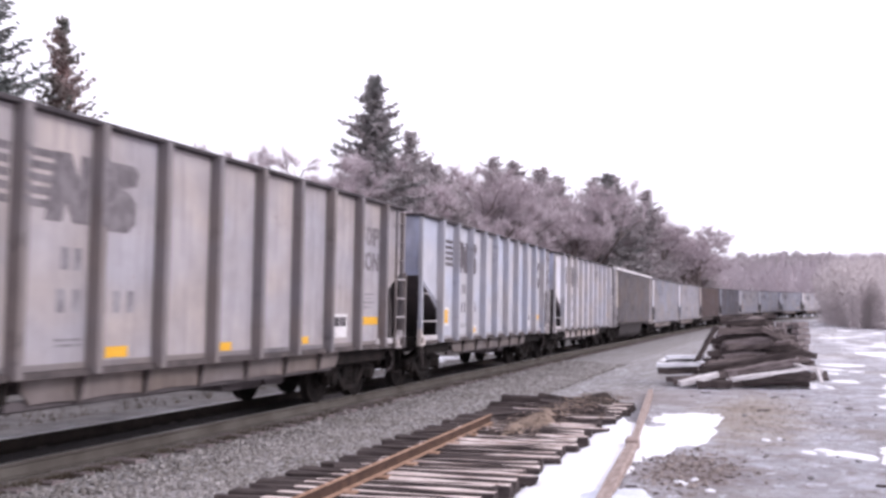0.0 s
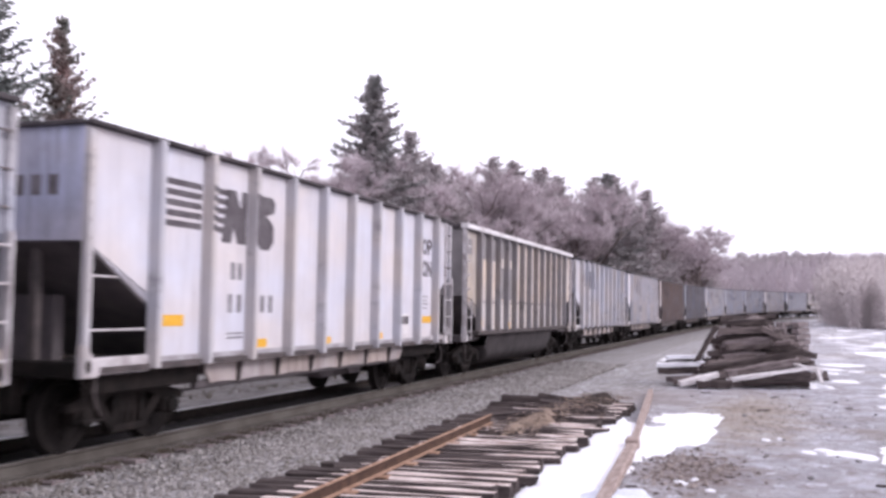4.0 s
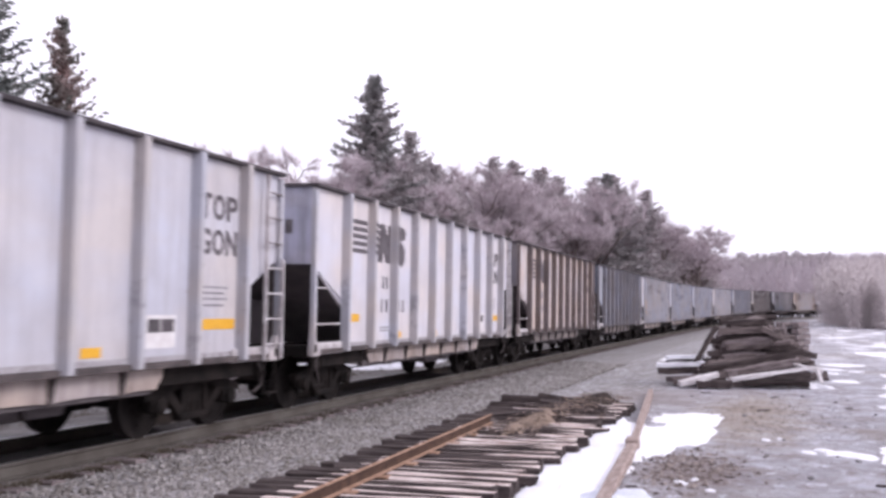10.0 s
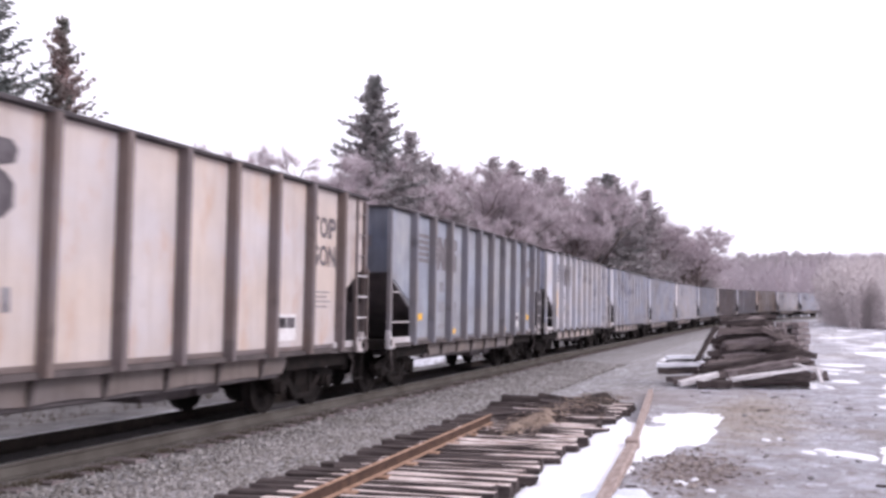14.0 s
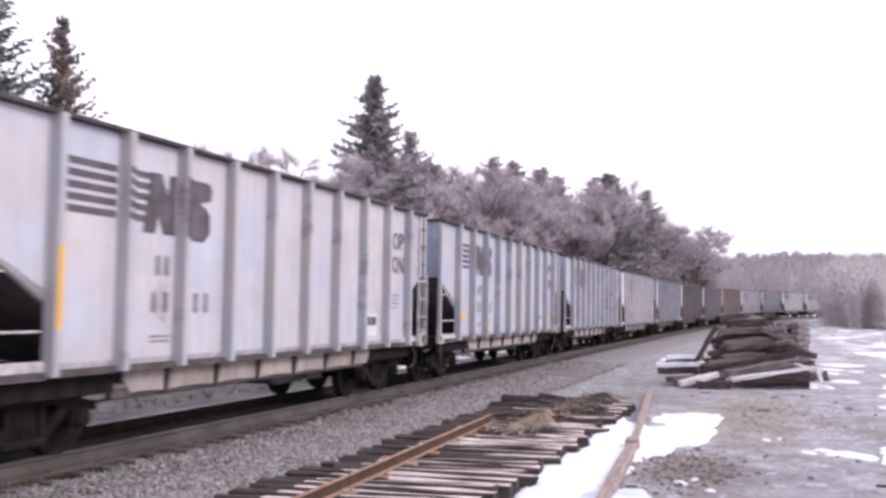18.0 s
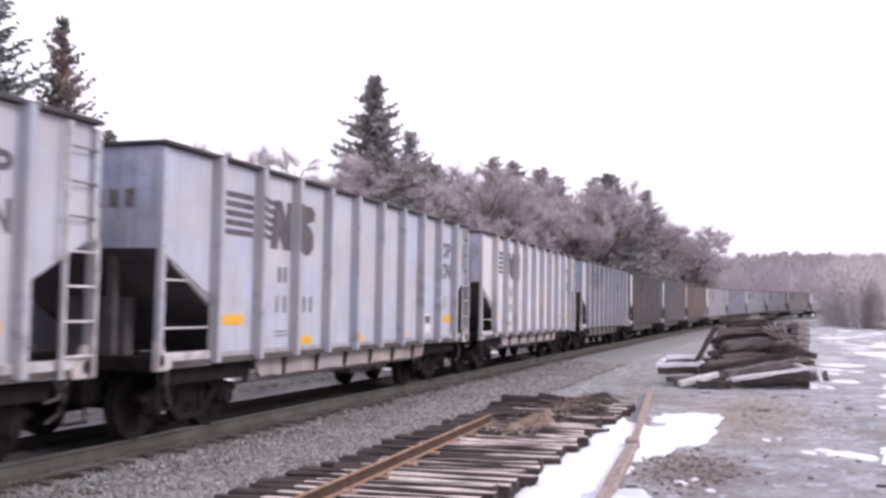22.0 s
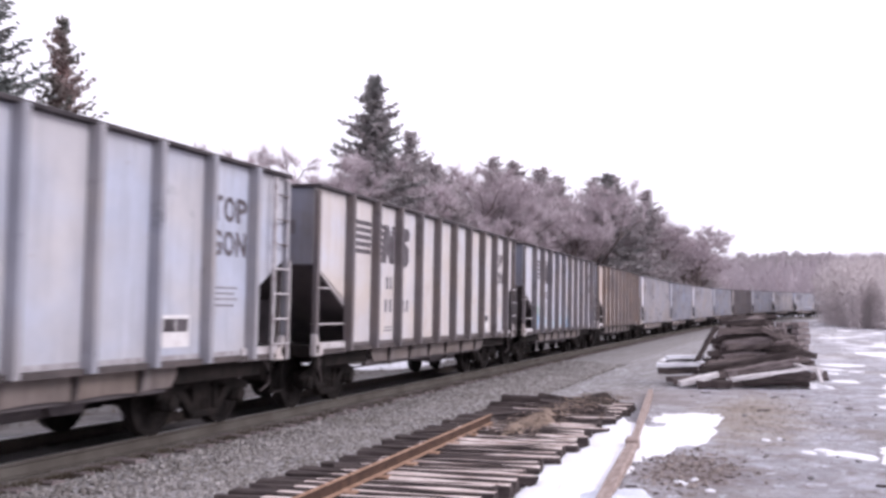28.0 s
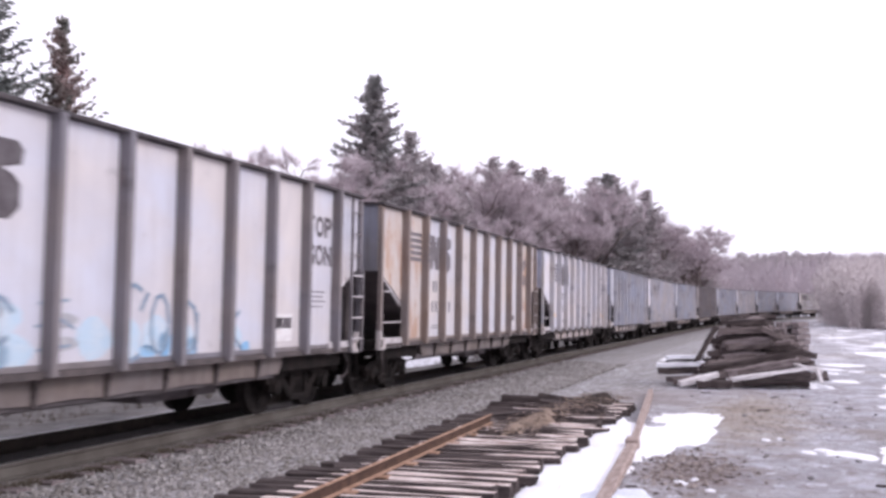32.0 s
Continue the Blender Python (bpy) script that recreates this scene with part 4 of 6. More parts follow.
def tub_gondola(style, rng):
    """The longer-panelled tan car with a rounded tub between its trucks."""
    car = new("tub_gondola")
    skin, rib = PAINT[style], POST[style]
    half = 7.05
    ys = [-half] + [-half + 1.28 + 0.955 * i for i in range(13)] + [half]
    for sx in (1, -1):
        turn = pose(0, 0, 0, 0, 0, 0 if sx > 0 else 180)
        for i in range(14):
            w = (ys[i + 1] - ys[i]) / 2 - 0.01
            y = (ys[i] + ys[i + 1]) / 2
            if i in (0, 13):
                e = -1 if i == 0 else 1
                part("corner_sheet", shared("tub_corner_%d" % i, lambda: prism(B(), [(e * w, 2.20), (-e * w, 1.88), (-e * w, 3.83), (e * w, 3.83)], 1.465, 1.485, 0), PAINT["tub_grey" if i == 0 else "cream"]), None, car, at=turn @ pose(0, y, 0))
            else:
                part("side_panel", shared("tub_panel", lambda: box(B(), 1.465, 1.485, -w, w, 2.0, 3.83), skin), None, car, at=turn @ pose(0, y, 0))
                part("lower_panel", shared("tub_lower", lambda: box(B(), 1.465, 1.488, -w, w, 1.22, 2.0), PAINT["dusty_tan"]), None, car, "dust-whitened lower side sheet", turn @ pose(0, y, 0))

                def studs():
                    bm = B()
                    for q in range(6):
                        lathe(bm, [(1.488, 0.024), (1.503, 0.018)], 6, 0, (0, -w + 0.12 + q * (2 * w - 0.24) / 5, 1.96))
                    return bm
                part("rivet_row", shared("tub_rivets", studs, BLACK), None, car, at=turn @ pose(0, y, 0))
        for y in ys[1:-1]:
            part("post", shared("tub_post", lambda: prism(B(), [(1.485, -0.07), (1.485, 0.07), (1.63, 0.06), (1.63, -0.06)], 1.19, 3.83, 2), rib), None, car, at=turn @ pose(0, y, 0))

        def corner():
            bm = box(B(), 1.475, 1.555, -0.05, 0.06, 0.98, 3.83)
            for i in range(20):
                lathe(bm, [(1.555, 0.025), (1.572, 0.018)], 6, 0, (0, 0.0, 1.2 + 0.13 * i))
            return bm
        for k in (-1, 1):
            part("corner_post", shared("tub_corner_post", corner, PALE), None, car, "pale riveted corner post", turn @ pose(0, k * (half - 0.05), 0))
        part("top_chord", shared("tub_chord", lambda: box(B(), 1.42, 1.62, -half - 0.02, half + 0.02, 3.83, 3.955, 0.015), CHORD_WHITE), None, car, "pale grey top chord", turn)
        # Sill is coloured dark to paint in the shadow under the side.
        part("side_sill", shared("tub_sill", lambda: box(B(), 1.38, 1.58, -half + 1.2, half - 1.2, 1.11, 1.215), GRIME_SHADE), None, car, "dark side sill", turn)
        # Dark strip painting in the shadow below the overhanging chord.
        part("chord_lip", shared("tub_chord_shade", lambda: box(B(), 1.486, 1.585, -half + 0.04, half - 0.04, 3.795, 3.828), CHORD), None, car, "dark strip painting in the shade under the top chord", turn)
    for k in (-1, 1):
        turn = pose(0, 0, 0, 0, 0, 0 if k < 0 else 180)
        part("end_wall", shared("tub_end", lambda: box(B(), -1.46, 1.46, -half + 0.03, -half + 0.06, 2.12, 3.83), PATCH), None, car, "dark grey end sheet", turn)
        part("top_chord", shared("tub_end_chord", lambda: box(B(), -1.42, 1.42, -half - 0.06, -half + 0.12, 3.835, 3.96, 0.015), CHORD), None, car, "dark end chord", turn)

        def platform():
            bm = box(B(), -1.46, 1.46, -half + 0.05, -half + 0.3, 0.94, 1.12, 0.02)
            box(bm, -1.4, 1.4, -half + 0.3, -5.2, 0.98, 1.04)
            prism(bm, [(-half + 0.06, 2.14), (-half + 0.06, 2.18), (-5.0, 1.2), (-5.0, 1.1)], -1.44, 1.44, 0)
            return bm
        part("end_sill", shared("tub_end_sill", platform, BLACK), None, car, "black end platform and slope", turn)

    def tub():
        pts = [(-1.40, 1.13)] + [(-1.30 * math.cos(t) ** 0.6 if math.cos(t) > 0 else 0, 0.60 - 0.44 * math.sin(t)) for t in [i * math.pi / 16 for i in range(9)]]
        full = pts + [(-a, b) for a, b in pts[::-1] if a != 0]
        bm = B()
        rings = [[bm.verts.new((a, y, b if abs(y) < 4 else max(b, 0.75))) for a, b in full] for y in (-4.3, -3.9, 3.9, 4.3)]
        for r0, r1 in zip(rings, rings[1:]):
            for i in range(len(full) - 1):
                bm.faces.new((r0[i], r0[i + 1], r1[i + 1], r1[i]))
        return bm
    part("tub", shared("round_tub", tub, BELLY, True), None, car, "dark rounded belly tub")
    part("floor_sheet", shared("tub_floor", lambda: box(B(), -1.44, 1.44, -5.0, 5.0, 1.215, 1.25), BLACK), None, car)
    # repainted fields on the bays behind the leading end
    for i, z0, z1 in ((1, 3.13, 3.81), (2, 3.13, 3.81), (3, 3.23, 3.81), (4, 3.23, 3.81), (3, 2.06, 2.98), (4, 2.06, 2.98)):
        a, b = ys[i] + 0.08, ys[i + 1] - 0.08
        part("repaint_patch", shared("repaint_%d_%.1f" % (i, z0), lambda: decal(a, b, z0, z1), PATCH), None, car, "grey repainted lettering field")
    part("repaint_patch", shared("repaint_corner", lambda: decal(-6.75, -6.25, 3.2, 3.6), PATCH), None, car, "grey repainted lettering field")
    part("repaint_patch", shared("repaint_rear", lambda: decal(6.20, 6.62, 3.36, 3.74), PATCH), None, car, "grey repainted lettering field")
    for y, z, w, h in ((ys[1] + 0.4, 1.40, 0.36, 0.32), (ys[4] + 0.45, 1.32, 0.5, 0.16), (ys[7] + 0.45, 1.3, 0.36, 0.14), (ys[12] + 0.45, 1.46, 0.36, 0.32)):
        part("reflector", shared("reflector_%.2f_%.2f" % (w, h), lambda: decal(-w / 2, w / 2, -h / 2, h / 2), YELLOW), None, car, "orange-yellow reflective patch", pose(0, y, z))
    plate_marks(car, ys[10] + 0.45, 1.44, dark=True)
    for i in range(5):
        part("small_writing", shared("tub_note_%d" % i, lambda: decal(ys[4] + 0.2, ys[4] + 0.6, 1.9 - 0.1 * i, 1.93 - 0.1 * i), STENCIL), None, car)
    def slanted_rivets():
        bm = B()
        for q in range(12):
            lathe(bm, [(1.488, 0.022), (1.502, 0.016)], 6, 0, (0, ys[11] + 0.14 + 0.15 * q, 1.62 + 0.055 * q))
        return bm
    part("rivet_row", shared("tub_slant_rivets", slanted_rivets, BLACK), None, car, "slanting row of rivets over the inner slope")
    part("panel_seam", shared("seam", lambda: decal(-half + 1.3, half - 1.2, 2.0, 2.02, 1.4862), STENCIL), None, car, "stained horizontal seam")
    coupler_parts(car, half + 0.05)
    corner_parts(car, half, PALE, PALE, ((-1, -1),), ((1, -1), (1, 1)))
    brake_parts(car)
    wheels = truck_parts(car, -5.35) + truck_parts(car, 5.35)
    return car, wheels


LOOKS = ["soot_grey", "clean_grey", "white", "coal_tan", "ash_grey", "white", "tan_rust", "blue_weather", "ash_grey", "clean_grey",
         "clean_grey", "white", "slate", "beige", "chalk", "orange_rust", "white", "clean_grey", "white", "clean_grey",
         "soot_grey", "clean_grey", "white", "clean_grey", "clean_grey", "beige", "white", "clean_grey"]
LABELS = {
    "soot_grey": "soot-dirty grey open coal gondola with dark posts on the track",
    "clean_grey": "light blue-grey open coal gondola with steel posts on the track",
    "ash_grey": "ash-grey open coal gondola with rust-edged steel posts",
    "chalk": "chalk-white open coal gondola with blue sprayed graffiti and dark posts",
    "slate": "blue-grey open coal gondola with dark posts on the track",
    "white": "dusty white open coal gondola with grey posts on the track",
    "tan_rust": "rust-streaked pale tan open coal gondola with brown posts",
    "blue_weather": "heavily weathered blue-grey open coal gondola with dark posts",
    "beige": "beige-white open coal gondola with dark rusty posts",
    "orange_rust": "orange-rusted cream open coal gondola on the track",
    "coal_tan": "tan round-bottomed coal gondola with grey repainted patches",
}
TRAIN = []
SLACK = {0: 0.15, 1: 0.07, 2: -0.22, 4: 0.02, 5: 0.0, 6: -0.09, 7: 0.22, 8: 0.12, 9: 0.01, 10: 0.05, 11: -0.05, 12: 0.16, 13: 0.01, 14: 0.08, 15: -0.13}
# cars of the shorter build, with narrower bays
SHORT, SHRINK = (1, 2, 5, 8, 10, 11, 12, 14, 17, 19, 22, 25), 0.965


def make_train():
    rng = random.Random(11)
    for k, style in enumerate(LOOKS):
        lead = FIRST + PITCH * (k - 1) + (0.106 if k > 3 else 0.0) + SLACK.get(k, 0.0)
        if style == "coal_tan":
            car, wheels = tub_gondola(style, rng)
            centre = lead - 0.2 + 7.05
        else:
            car, wheels = top_gondola(style, rng, style in ("soot_grey", "blue_weather", "orange_rust"), k == 14, k)
            centre = lead + HALF
        if k in SHORT:
            for o in car.children:
                if o.name.startswith(("truck", "coupler", "striker", "air_hose", "air_reservoir", "brake_cylinder")):
                    o.location.y *= SHRINK
                else:
                    o.matrix_basis = Matrix.Diagonal((1, SHRINK, 1, 1)) @ o.matrix_basis
        label = LABELS[style]
        if k == 14:
            label = "white open coal gondola with blue and green graffiti"
        tagged(car, label, "gondola car", "coal train")
        TRAIN.append((car, wheels, centre))


make_train()


def gone(t):
    """Metres that the train has rolled by t seconds: it gains a little speed."""
    return 6.5127 * t + 0.00333 * ((t - 16.0) ** 2 - 256.0)


def car_pose(centre):
    a, b = beside(centre - 5.3, 0.0), beside(centre + 5.3, 0.0)
    mid, way = (a + b) / 2, b - a
    turn = math.degrees(math.atan2(-way.x, way.y))
    return Matrix.Translation(mid + Vector((0, 0, 0.173))) @ pose(0, 0, 0, 0, 0, turn) @ pose(0, 0, 0, math.degrees(math.atan2(way.z, way.length)), 0.85, 0)


# ---- the yard: old track panel, loose rails, pile of ties, snow ----
def tie_mesh(key, material, length=2.6, w=0.23, h=0.18, seed=0, rough=0.012, top=None, top_from=-9.0, edge=0.8):
    r = random.Random(seed)
    bm = B()
    n = 5
    rings = []
    for i in range(n + 1):
        x = -length / 2 + length * i / n
        ring = []
        for a, b in ((-1, -1), (-1, 0.7), (-edge, 1), (edge, 1), (1, 0.7), (1, -1)):
            ring.append(bm.verts.new((x + (r.uniform(-0.03, 0.03) if i in (0, n) else 0), a * w / 2 + r.uniform(-rough, rough), b * h / 2 + r.uniform(-rough, rough))))
        rings.append(ring)
    for r0, r1 in zip(rings, rings[1:]):
        for i in range(6):
            j = (i + 1) % 6
            bm.faces.new((r0[i], r0[j], r1[j], r1[i]))
    bm.faces.new(rings[0][::-1])
    bm.faces.new(rings[-1])
    me = mesh_of(key, bm, material)
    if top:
        # Tops paler than sides: weathering, with light from above painted in.
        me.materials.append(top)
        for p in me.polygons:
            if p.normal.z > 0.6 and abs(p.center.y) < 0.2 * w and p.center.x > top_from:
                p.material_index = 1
    return me


def straight_rail(length, material, k=1.0):
    me = mesh_of("old_rail", prism(B(), rail_profile(0.0, 0.0, k), -length / 2, length / 2, 1), material)
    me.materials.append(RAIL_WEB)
    # Web and undersides take a darker rust, painting in their shade.
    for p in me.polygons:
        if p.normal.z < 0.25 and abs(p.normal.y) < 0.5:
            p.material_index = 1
    return me


def old_panel():
    r = random.Random(5)
    panel = tagged(new("track_panel"), "torn-up old track panel of dark ties with one rusty rail", "track panel")
    panel.matrix_basis = pose(-4.12, 9.0, 0.0, 0, 0, 0.0)
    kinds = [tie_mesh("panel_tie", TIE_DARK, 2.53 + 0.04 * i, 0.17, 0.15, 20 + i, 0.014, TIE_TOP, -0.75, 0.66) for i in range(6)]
    plain_kinds = [tie_mesh("panel_tie", TIE_DARK, 2.5 + 0.06 * i, 0.17, 0.15, 30 + i, 0.014, None, 0, 0.6) for i in range(2)]
    y = -4.9
    while y < 11.6:
        wild = 1.0 if y < 7.0 else 2.0
        me = r.choice(kinds) if r.random() < (0.88 if y < 6.5 else 0.45) else r.choice(plain_kinds)
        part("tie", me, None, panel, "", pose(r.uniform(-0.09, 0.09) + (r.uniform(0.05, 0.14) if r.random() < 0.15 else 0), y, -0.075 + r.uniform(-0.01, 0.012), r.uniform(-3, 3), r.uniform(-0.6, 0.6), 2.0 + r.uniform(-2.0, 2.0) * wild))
        y += r.uniform(0.265, 0.335)
    bed = B()
    rows = []
    for i in range(60):
        yy = -4.9 + 16.2 * i / 59
        rows.append([bed.verts.new((x, yy, -0.085 + 0.02 * noise.noise(Vector((x * 3, yy * 4, 1.0))) - (0.13 if x > 1.25 or x < -1.5 else 0.02 if abs(x) > 1.1 else 0.0))) for x in (-1.58, -1.38, -0.6, -0.2, 0.2, 0.6, 1.12, 1.30)])
    for r0, r1 in zip(rows, rows[1:]):
        for i in range(7):
            bed.faces.new((r0[i], r0[i + 1], r1[i + 1], r1[i]))
    part("soil_fill", bed, SOIL, panel, "dark soil packed between the ties")
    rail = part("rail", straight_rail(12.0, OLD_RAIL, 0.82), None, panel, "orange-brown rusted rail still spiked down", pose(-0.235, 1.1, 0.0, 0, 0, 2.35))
    plate = mesh_of("tie_plate", box(B(), -0.17, 0.17, -0.09, 0.09, 0.0, 0.02, 0.004), OLD_RAIL)
    for i in range(12):
        part("tie_plate", plate, None, rail, "", pose(0, -5.6 + 1.0 * i, -0.012))


old_panel()


def heap(name, label, x, y, rx, ry, tall, material, seed, turn=0.0, thing="debris", follow=False):
    """A low uneven mound."""
    r = random.Random(seed)
    rings, sides = 7, 72
    verts, faces = [(0, 0, tall)], []
    for i in range(1, rings + 1):
        u = i / rings
        for j in range(sides):
            t = 2 * math.pi * j / sides
            wob = 1 + 0.35 * noise.noise(Vector((math.cos(t) * 1.4, math.sin(t) * 1.4, seed * 3.1)))
            wob += 0.26 * noise.noise(Vector((math.cos(t) * 3.5, math.sin(t) * 3.5, seed * 1.7))) + 0.16 * noise.noise(Vector((math.cos(t) * 11, math.sin(t) * 11, seed * 2.3)))
            px, py = rx * u * wob * math.cos(t), ry * u * wob * math.sin(t)
            z = tall * (1 - u ** 2.2) + (tall * 0.5 * noise.noise(Vector((px * 3, py * 3, seed))) if i < rings else -0.015)
            verts.append((px, py, z + (height(x + px, y + py) - height(x, y) if follow else 0.0)))
    for j in range(sides):
        faces.append((0, 1 + j, 1 + (j + 1) % sides))
    for i in range(rings - 1):
        for j in range(sides):
            a, b = 1 + i * sides + j, 1 + i * sides + (j + 1) % sides
            faces.append((a, a + sides, b + sides, b))
    me = raw_mesh(name, verts, faces, material)
    me.shade_smooth()
    ob = new(name, me)
    ob.matrix_basis = pose(x, y, height(x, y), 0, 0, turn)
    return tagged(ob, label, thing)


def snow_fields():
    spots = [(-2.45, 12.4, 0.62, 2.6, 4), (-2.42, 16.2, 0.60, 2.9, 5), (-1.60, 17.3, 0.62, 3.3, -5), (-1.62, 19.4, 0.75, 1.3, 0), (-2.2, 9.6, 0.62, 1.6, 6),
             (0.40, 15.35, 0.11, 0.24, 15), (0.62, 15.6, 0.13, 0.22, 30), (0.98, 15.25, 0.26, 0.50, 35), (0.70, 15.2, 0.10, 0.16, 0), (2.0, 16.1, 0.68, 1.7, -10), (2.8, 18.8, 0.9, 2.6, 0), (2.75, 26.8, 0.45, 1.1, 0), (2.35, 23.2, 0.28, 0.5, 20), (3.4, 30.0, 0.7, 1.5, 0), (1.9, 31.5, 0.4, 0.8, 10), (-1.12, 12.2, 0.06, 0.16, 30), (-0.98, 12.5, 0.05, 0.1, 0), (-0.75, 11.7, 0.05, 0.1, 20), (-0.2, 16.6, 0.07, 0.16, 10), (0.02, 16.8, 0.05, 0.12, 10), (1.7, 35.2, 0.25, 0.5, 0), (2.6, 36.4, 0.3, 0.5, 0),
             (-4.1, 43.5, 1.4, 2.6, 0), (-6.0, 46.0, 0.35, 0.8, 0), (3.6, 34.0, 0.5, 1.6, 10), (2.4, 41, 0.8, 1.4, 0), (5.2, 52, 1.6, 3.2, 0),
             (1.8, 37.6, 0.45, 1.0, 20), (7.5, 64, 2.6, 4, 0), (4.2, 23.8, 0.7, 1.2, 0)]
    for i, (x, y, rx, ry, turn) in enumerate(spots):
        heap("snow_patch", "patch of thin old white snow on the mud", x, y, rx, ry, 0.075 if x < -2.1 and y < 17 else 0.028, SNOW, 30 + i, turn, "snow")
    heap("snow_patch", "wet bluish slush at the edge of the snow", -1.78, 10.85, 0.5, 0.8, 0.085, SLUSH, 71, 8, "snow")
    for i, (x, y, rx, ry) in enumerate([(-18.3, 37.6, 1.5, 2.0), (-16.4, 38.6, 1.3, 1.5), (-14.5, 40.2, 1.4, 2.4), (-20.9, 39.4, 1.1, 1.8), (-17.4, 44.5, 2.2, 2.2)]):
        heap("snow_patch", "patch of old snow beyond the running track", x, y, rx, ry, 0.14, SNOW, 80 + i, 0, "snow")
    for i, (s, lat, rx, ry) in enumerate([(37.5, -9.1, 1.1, 0.9), (41.6, -6.4, 1.2, 0.9), (29.6, -9.1, 0.55, 0.6), (43, -9.8, 0.4, 0.5), (47, -6.5, 1.2, 1.5), (55, -6.2, 1.2, 2.0)]):
        p = beside(s, lat)
        heap("snow_patch", "patch of old snow beyond the running track", p.x, p.y, rx, ry, 0.10, SNOW, 60 + i, 0, "snow")


snow_fields()
heap("dirt_mound", "low heap of brown bark and dirt on old ties", -3.92, 16.9, 0.36, 3.3, 0.26, DEBRIS, 3, 0, "dirt heap")
heap("dirt_mound", "low heap of dark wet dirt on old ties", -3.6, 20.4, 0.60, 1.1, 0.30, SOIL, 4, 0, "dirt heap")


def rubble():
    """Bark, splinters and clods on the torn-up end of the panel, and pebbles all over the yard."""
    def scatter(name, label, cat, count, place, size, lo, hi, seed, flat):
        r = np.random.RandomState(seed)
        verts, faces = [], []
        base = [(1, 0, 0), (-1, 0, 0), (0, 1, 0), (0, -1, 0), (0, 0, 1), (0, 0, -1)]
        tri = [(0, 2, 4), (2, 1, 4), (1, 3, 4), (3, 0, 4), (2, 0, 5), (1, 2, 5), (3, 1, 5), (0, 3, 5)]
        for i in range(count):
            x, y, z = place(r)
            k = size(r)
            a = 6.28 * r.rand()
            c, d = math.cos(a), math.sin(a)
            o = len(verts)
            for q in base:
                u = [q[m] * k * (0.6 + 0.8 * r.rand()) for m in range(3)]
                u[0] *= 1.0 + flat
                verts.append((x + c * u[0] - d * u[1], y + d * u[0] + c * u[1], z + u[2] * (0.7 if flat < 1 else 0.45)))
            faces += [tuple(o + m for m in f) for f in tri]
        m, n, l, b = nodes_of(name + "_mix")
        geo = n.new("ShaderNodeNewGeometry")
        c = mixed(n, l, geo.outputs["Random Per Island"], lo, hi)
        c = mixed(n, l, ramp(n, l, noisy(n, l, coords(n, l, False), 30.0), 0.45, 0.7, 0.0, 0.5), c, tuple(0.5 * q for q in lo))
        l.new(c, b.inputs["Base Color"])
        b.inputs["Roughness"].default_value = 0.92
        tagged(new(name, raw_mesh(name, verts, faces, m)), label, cat, kind="stuff")

    def on_panel(r):
        y = 14.2 + 7.4 * r.rand() ** 0.75
        x = -4.15 + 0.09 * (y - 14) + 0.30 * r.randn()
        return x, y, 0.02 + 0.16 * max(0.0, 1 - abs(x + 3.75)) * min(1.0, max(0.0, (y - 14) / 3.0)) * r.rand()

    def on_yard(r):
        y = 8.5 + 34 * r.rand() ** 1.6
        x = -2.4 - (3.2 if y > 21 else 0.0) + (10.5 if y > 21 else 7.5) * r.rand()
        return x, y, height(x, y)

    scatter("bark_rubble", "brown bark, splinters and clods over torn-up ties", "rubble", 1500, on_panel, lambda r: 0.007 + 0.028 * r.rand() ** 3, (0.08, 0.058, 0.05), (0.33, 0.245, 0.20), 6, 1.2)
    def by_beam(r):
        x, y = -1.12 + 0.34 * r.randn(), 13.3 + 0.85 * r.randn()
        return x, y, height(x, y)

    scatter("mud_clods", "brown clods, bark and stones thawing out of the mud", "rubble", 900, by_beam, lambda r: 0.008 + 0.04 * r.rand() ** 3, (0.075, 0.055, 0.05), (0.30, 0.25, 0.23), 12, 0.6)
    scatter("yard_pebbles", "grey and brown pebbles trodden into the thawing mud", "pebbles", 9000, on_yard, lambda r: 0.006 + 0.018 * r.rand() ** 3, (0.22, 0.195, 0.19), (0.46, 0.44, 0.45), 7, 0.3)


rubble()


def loose_rails():
    for (x0, y0), (x1, y1), w in (((-1.56, 7.6), (-2.06, 14.9), 0.15), ((-2.04, 14.7), (-2.98, 24.8), 0.13)):
        a, b = Vector((x0, y0, height(x0, y0) + 0.065)), Vector((x1, y1, height(x1, y1) + 0.065))
        ob = tagged(new("timber_beam", tie_mesh("timber_beam", BEAM, (b - a).length, w, 0.12, int(y0), 0.012)), "pale weathered timber beam lying on snow and mud", "beam", "loose beams")
        ob.matrix_basis = Matrix.Translation((a + b) / 2) @ (b - a).to_track_quat("X", "Z").to_matrix().to_4x4()
    bar = new("splice_block", mesh_of("splice_block", box(B(), -0.10, 0.10, -0.16, 0.16, -0.02, 0.17, 0.03), BEAM))
    bar.matrix_basis = pose(-2.05, 14.8, height(-2.05, 14.8) + 0.02, 0, 0, 4.5)
    tagged(bar, "short pale timber block where two beams meet", "timber block")


loose_rails()


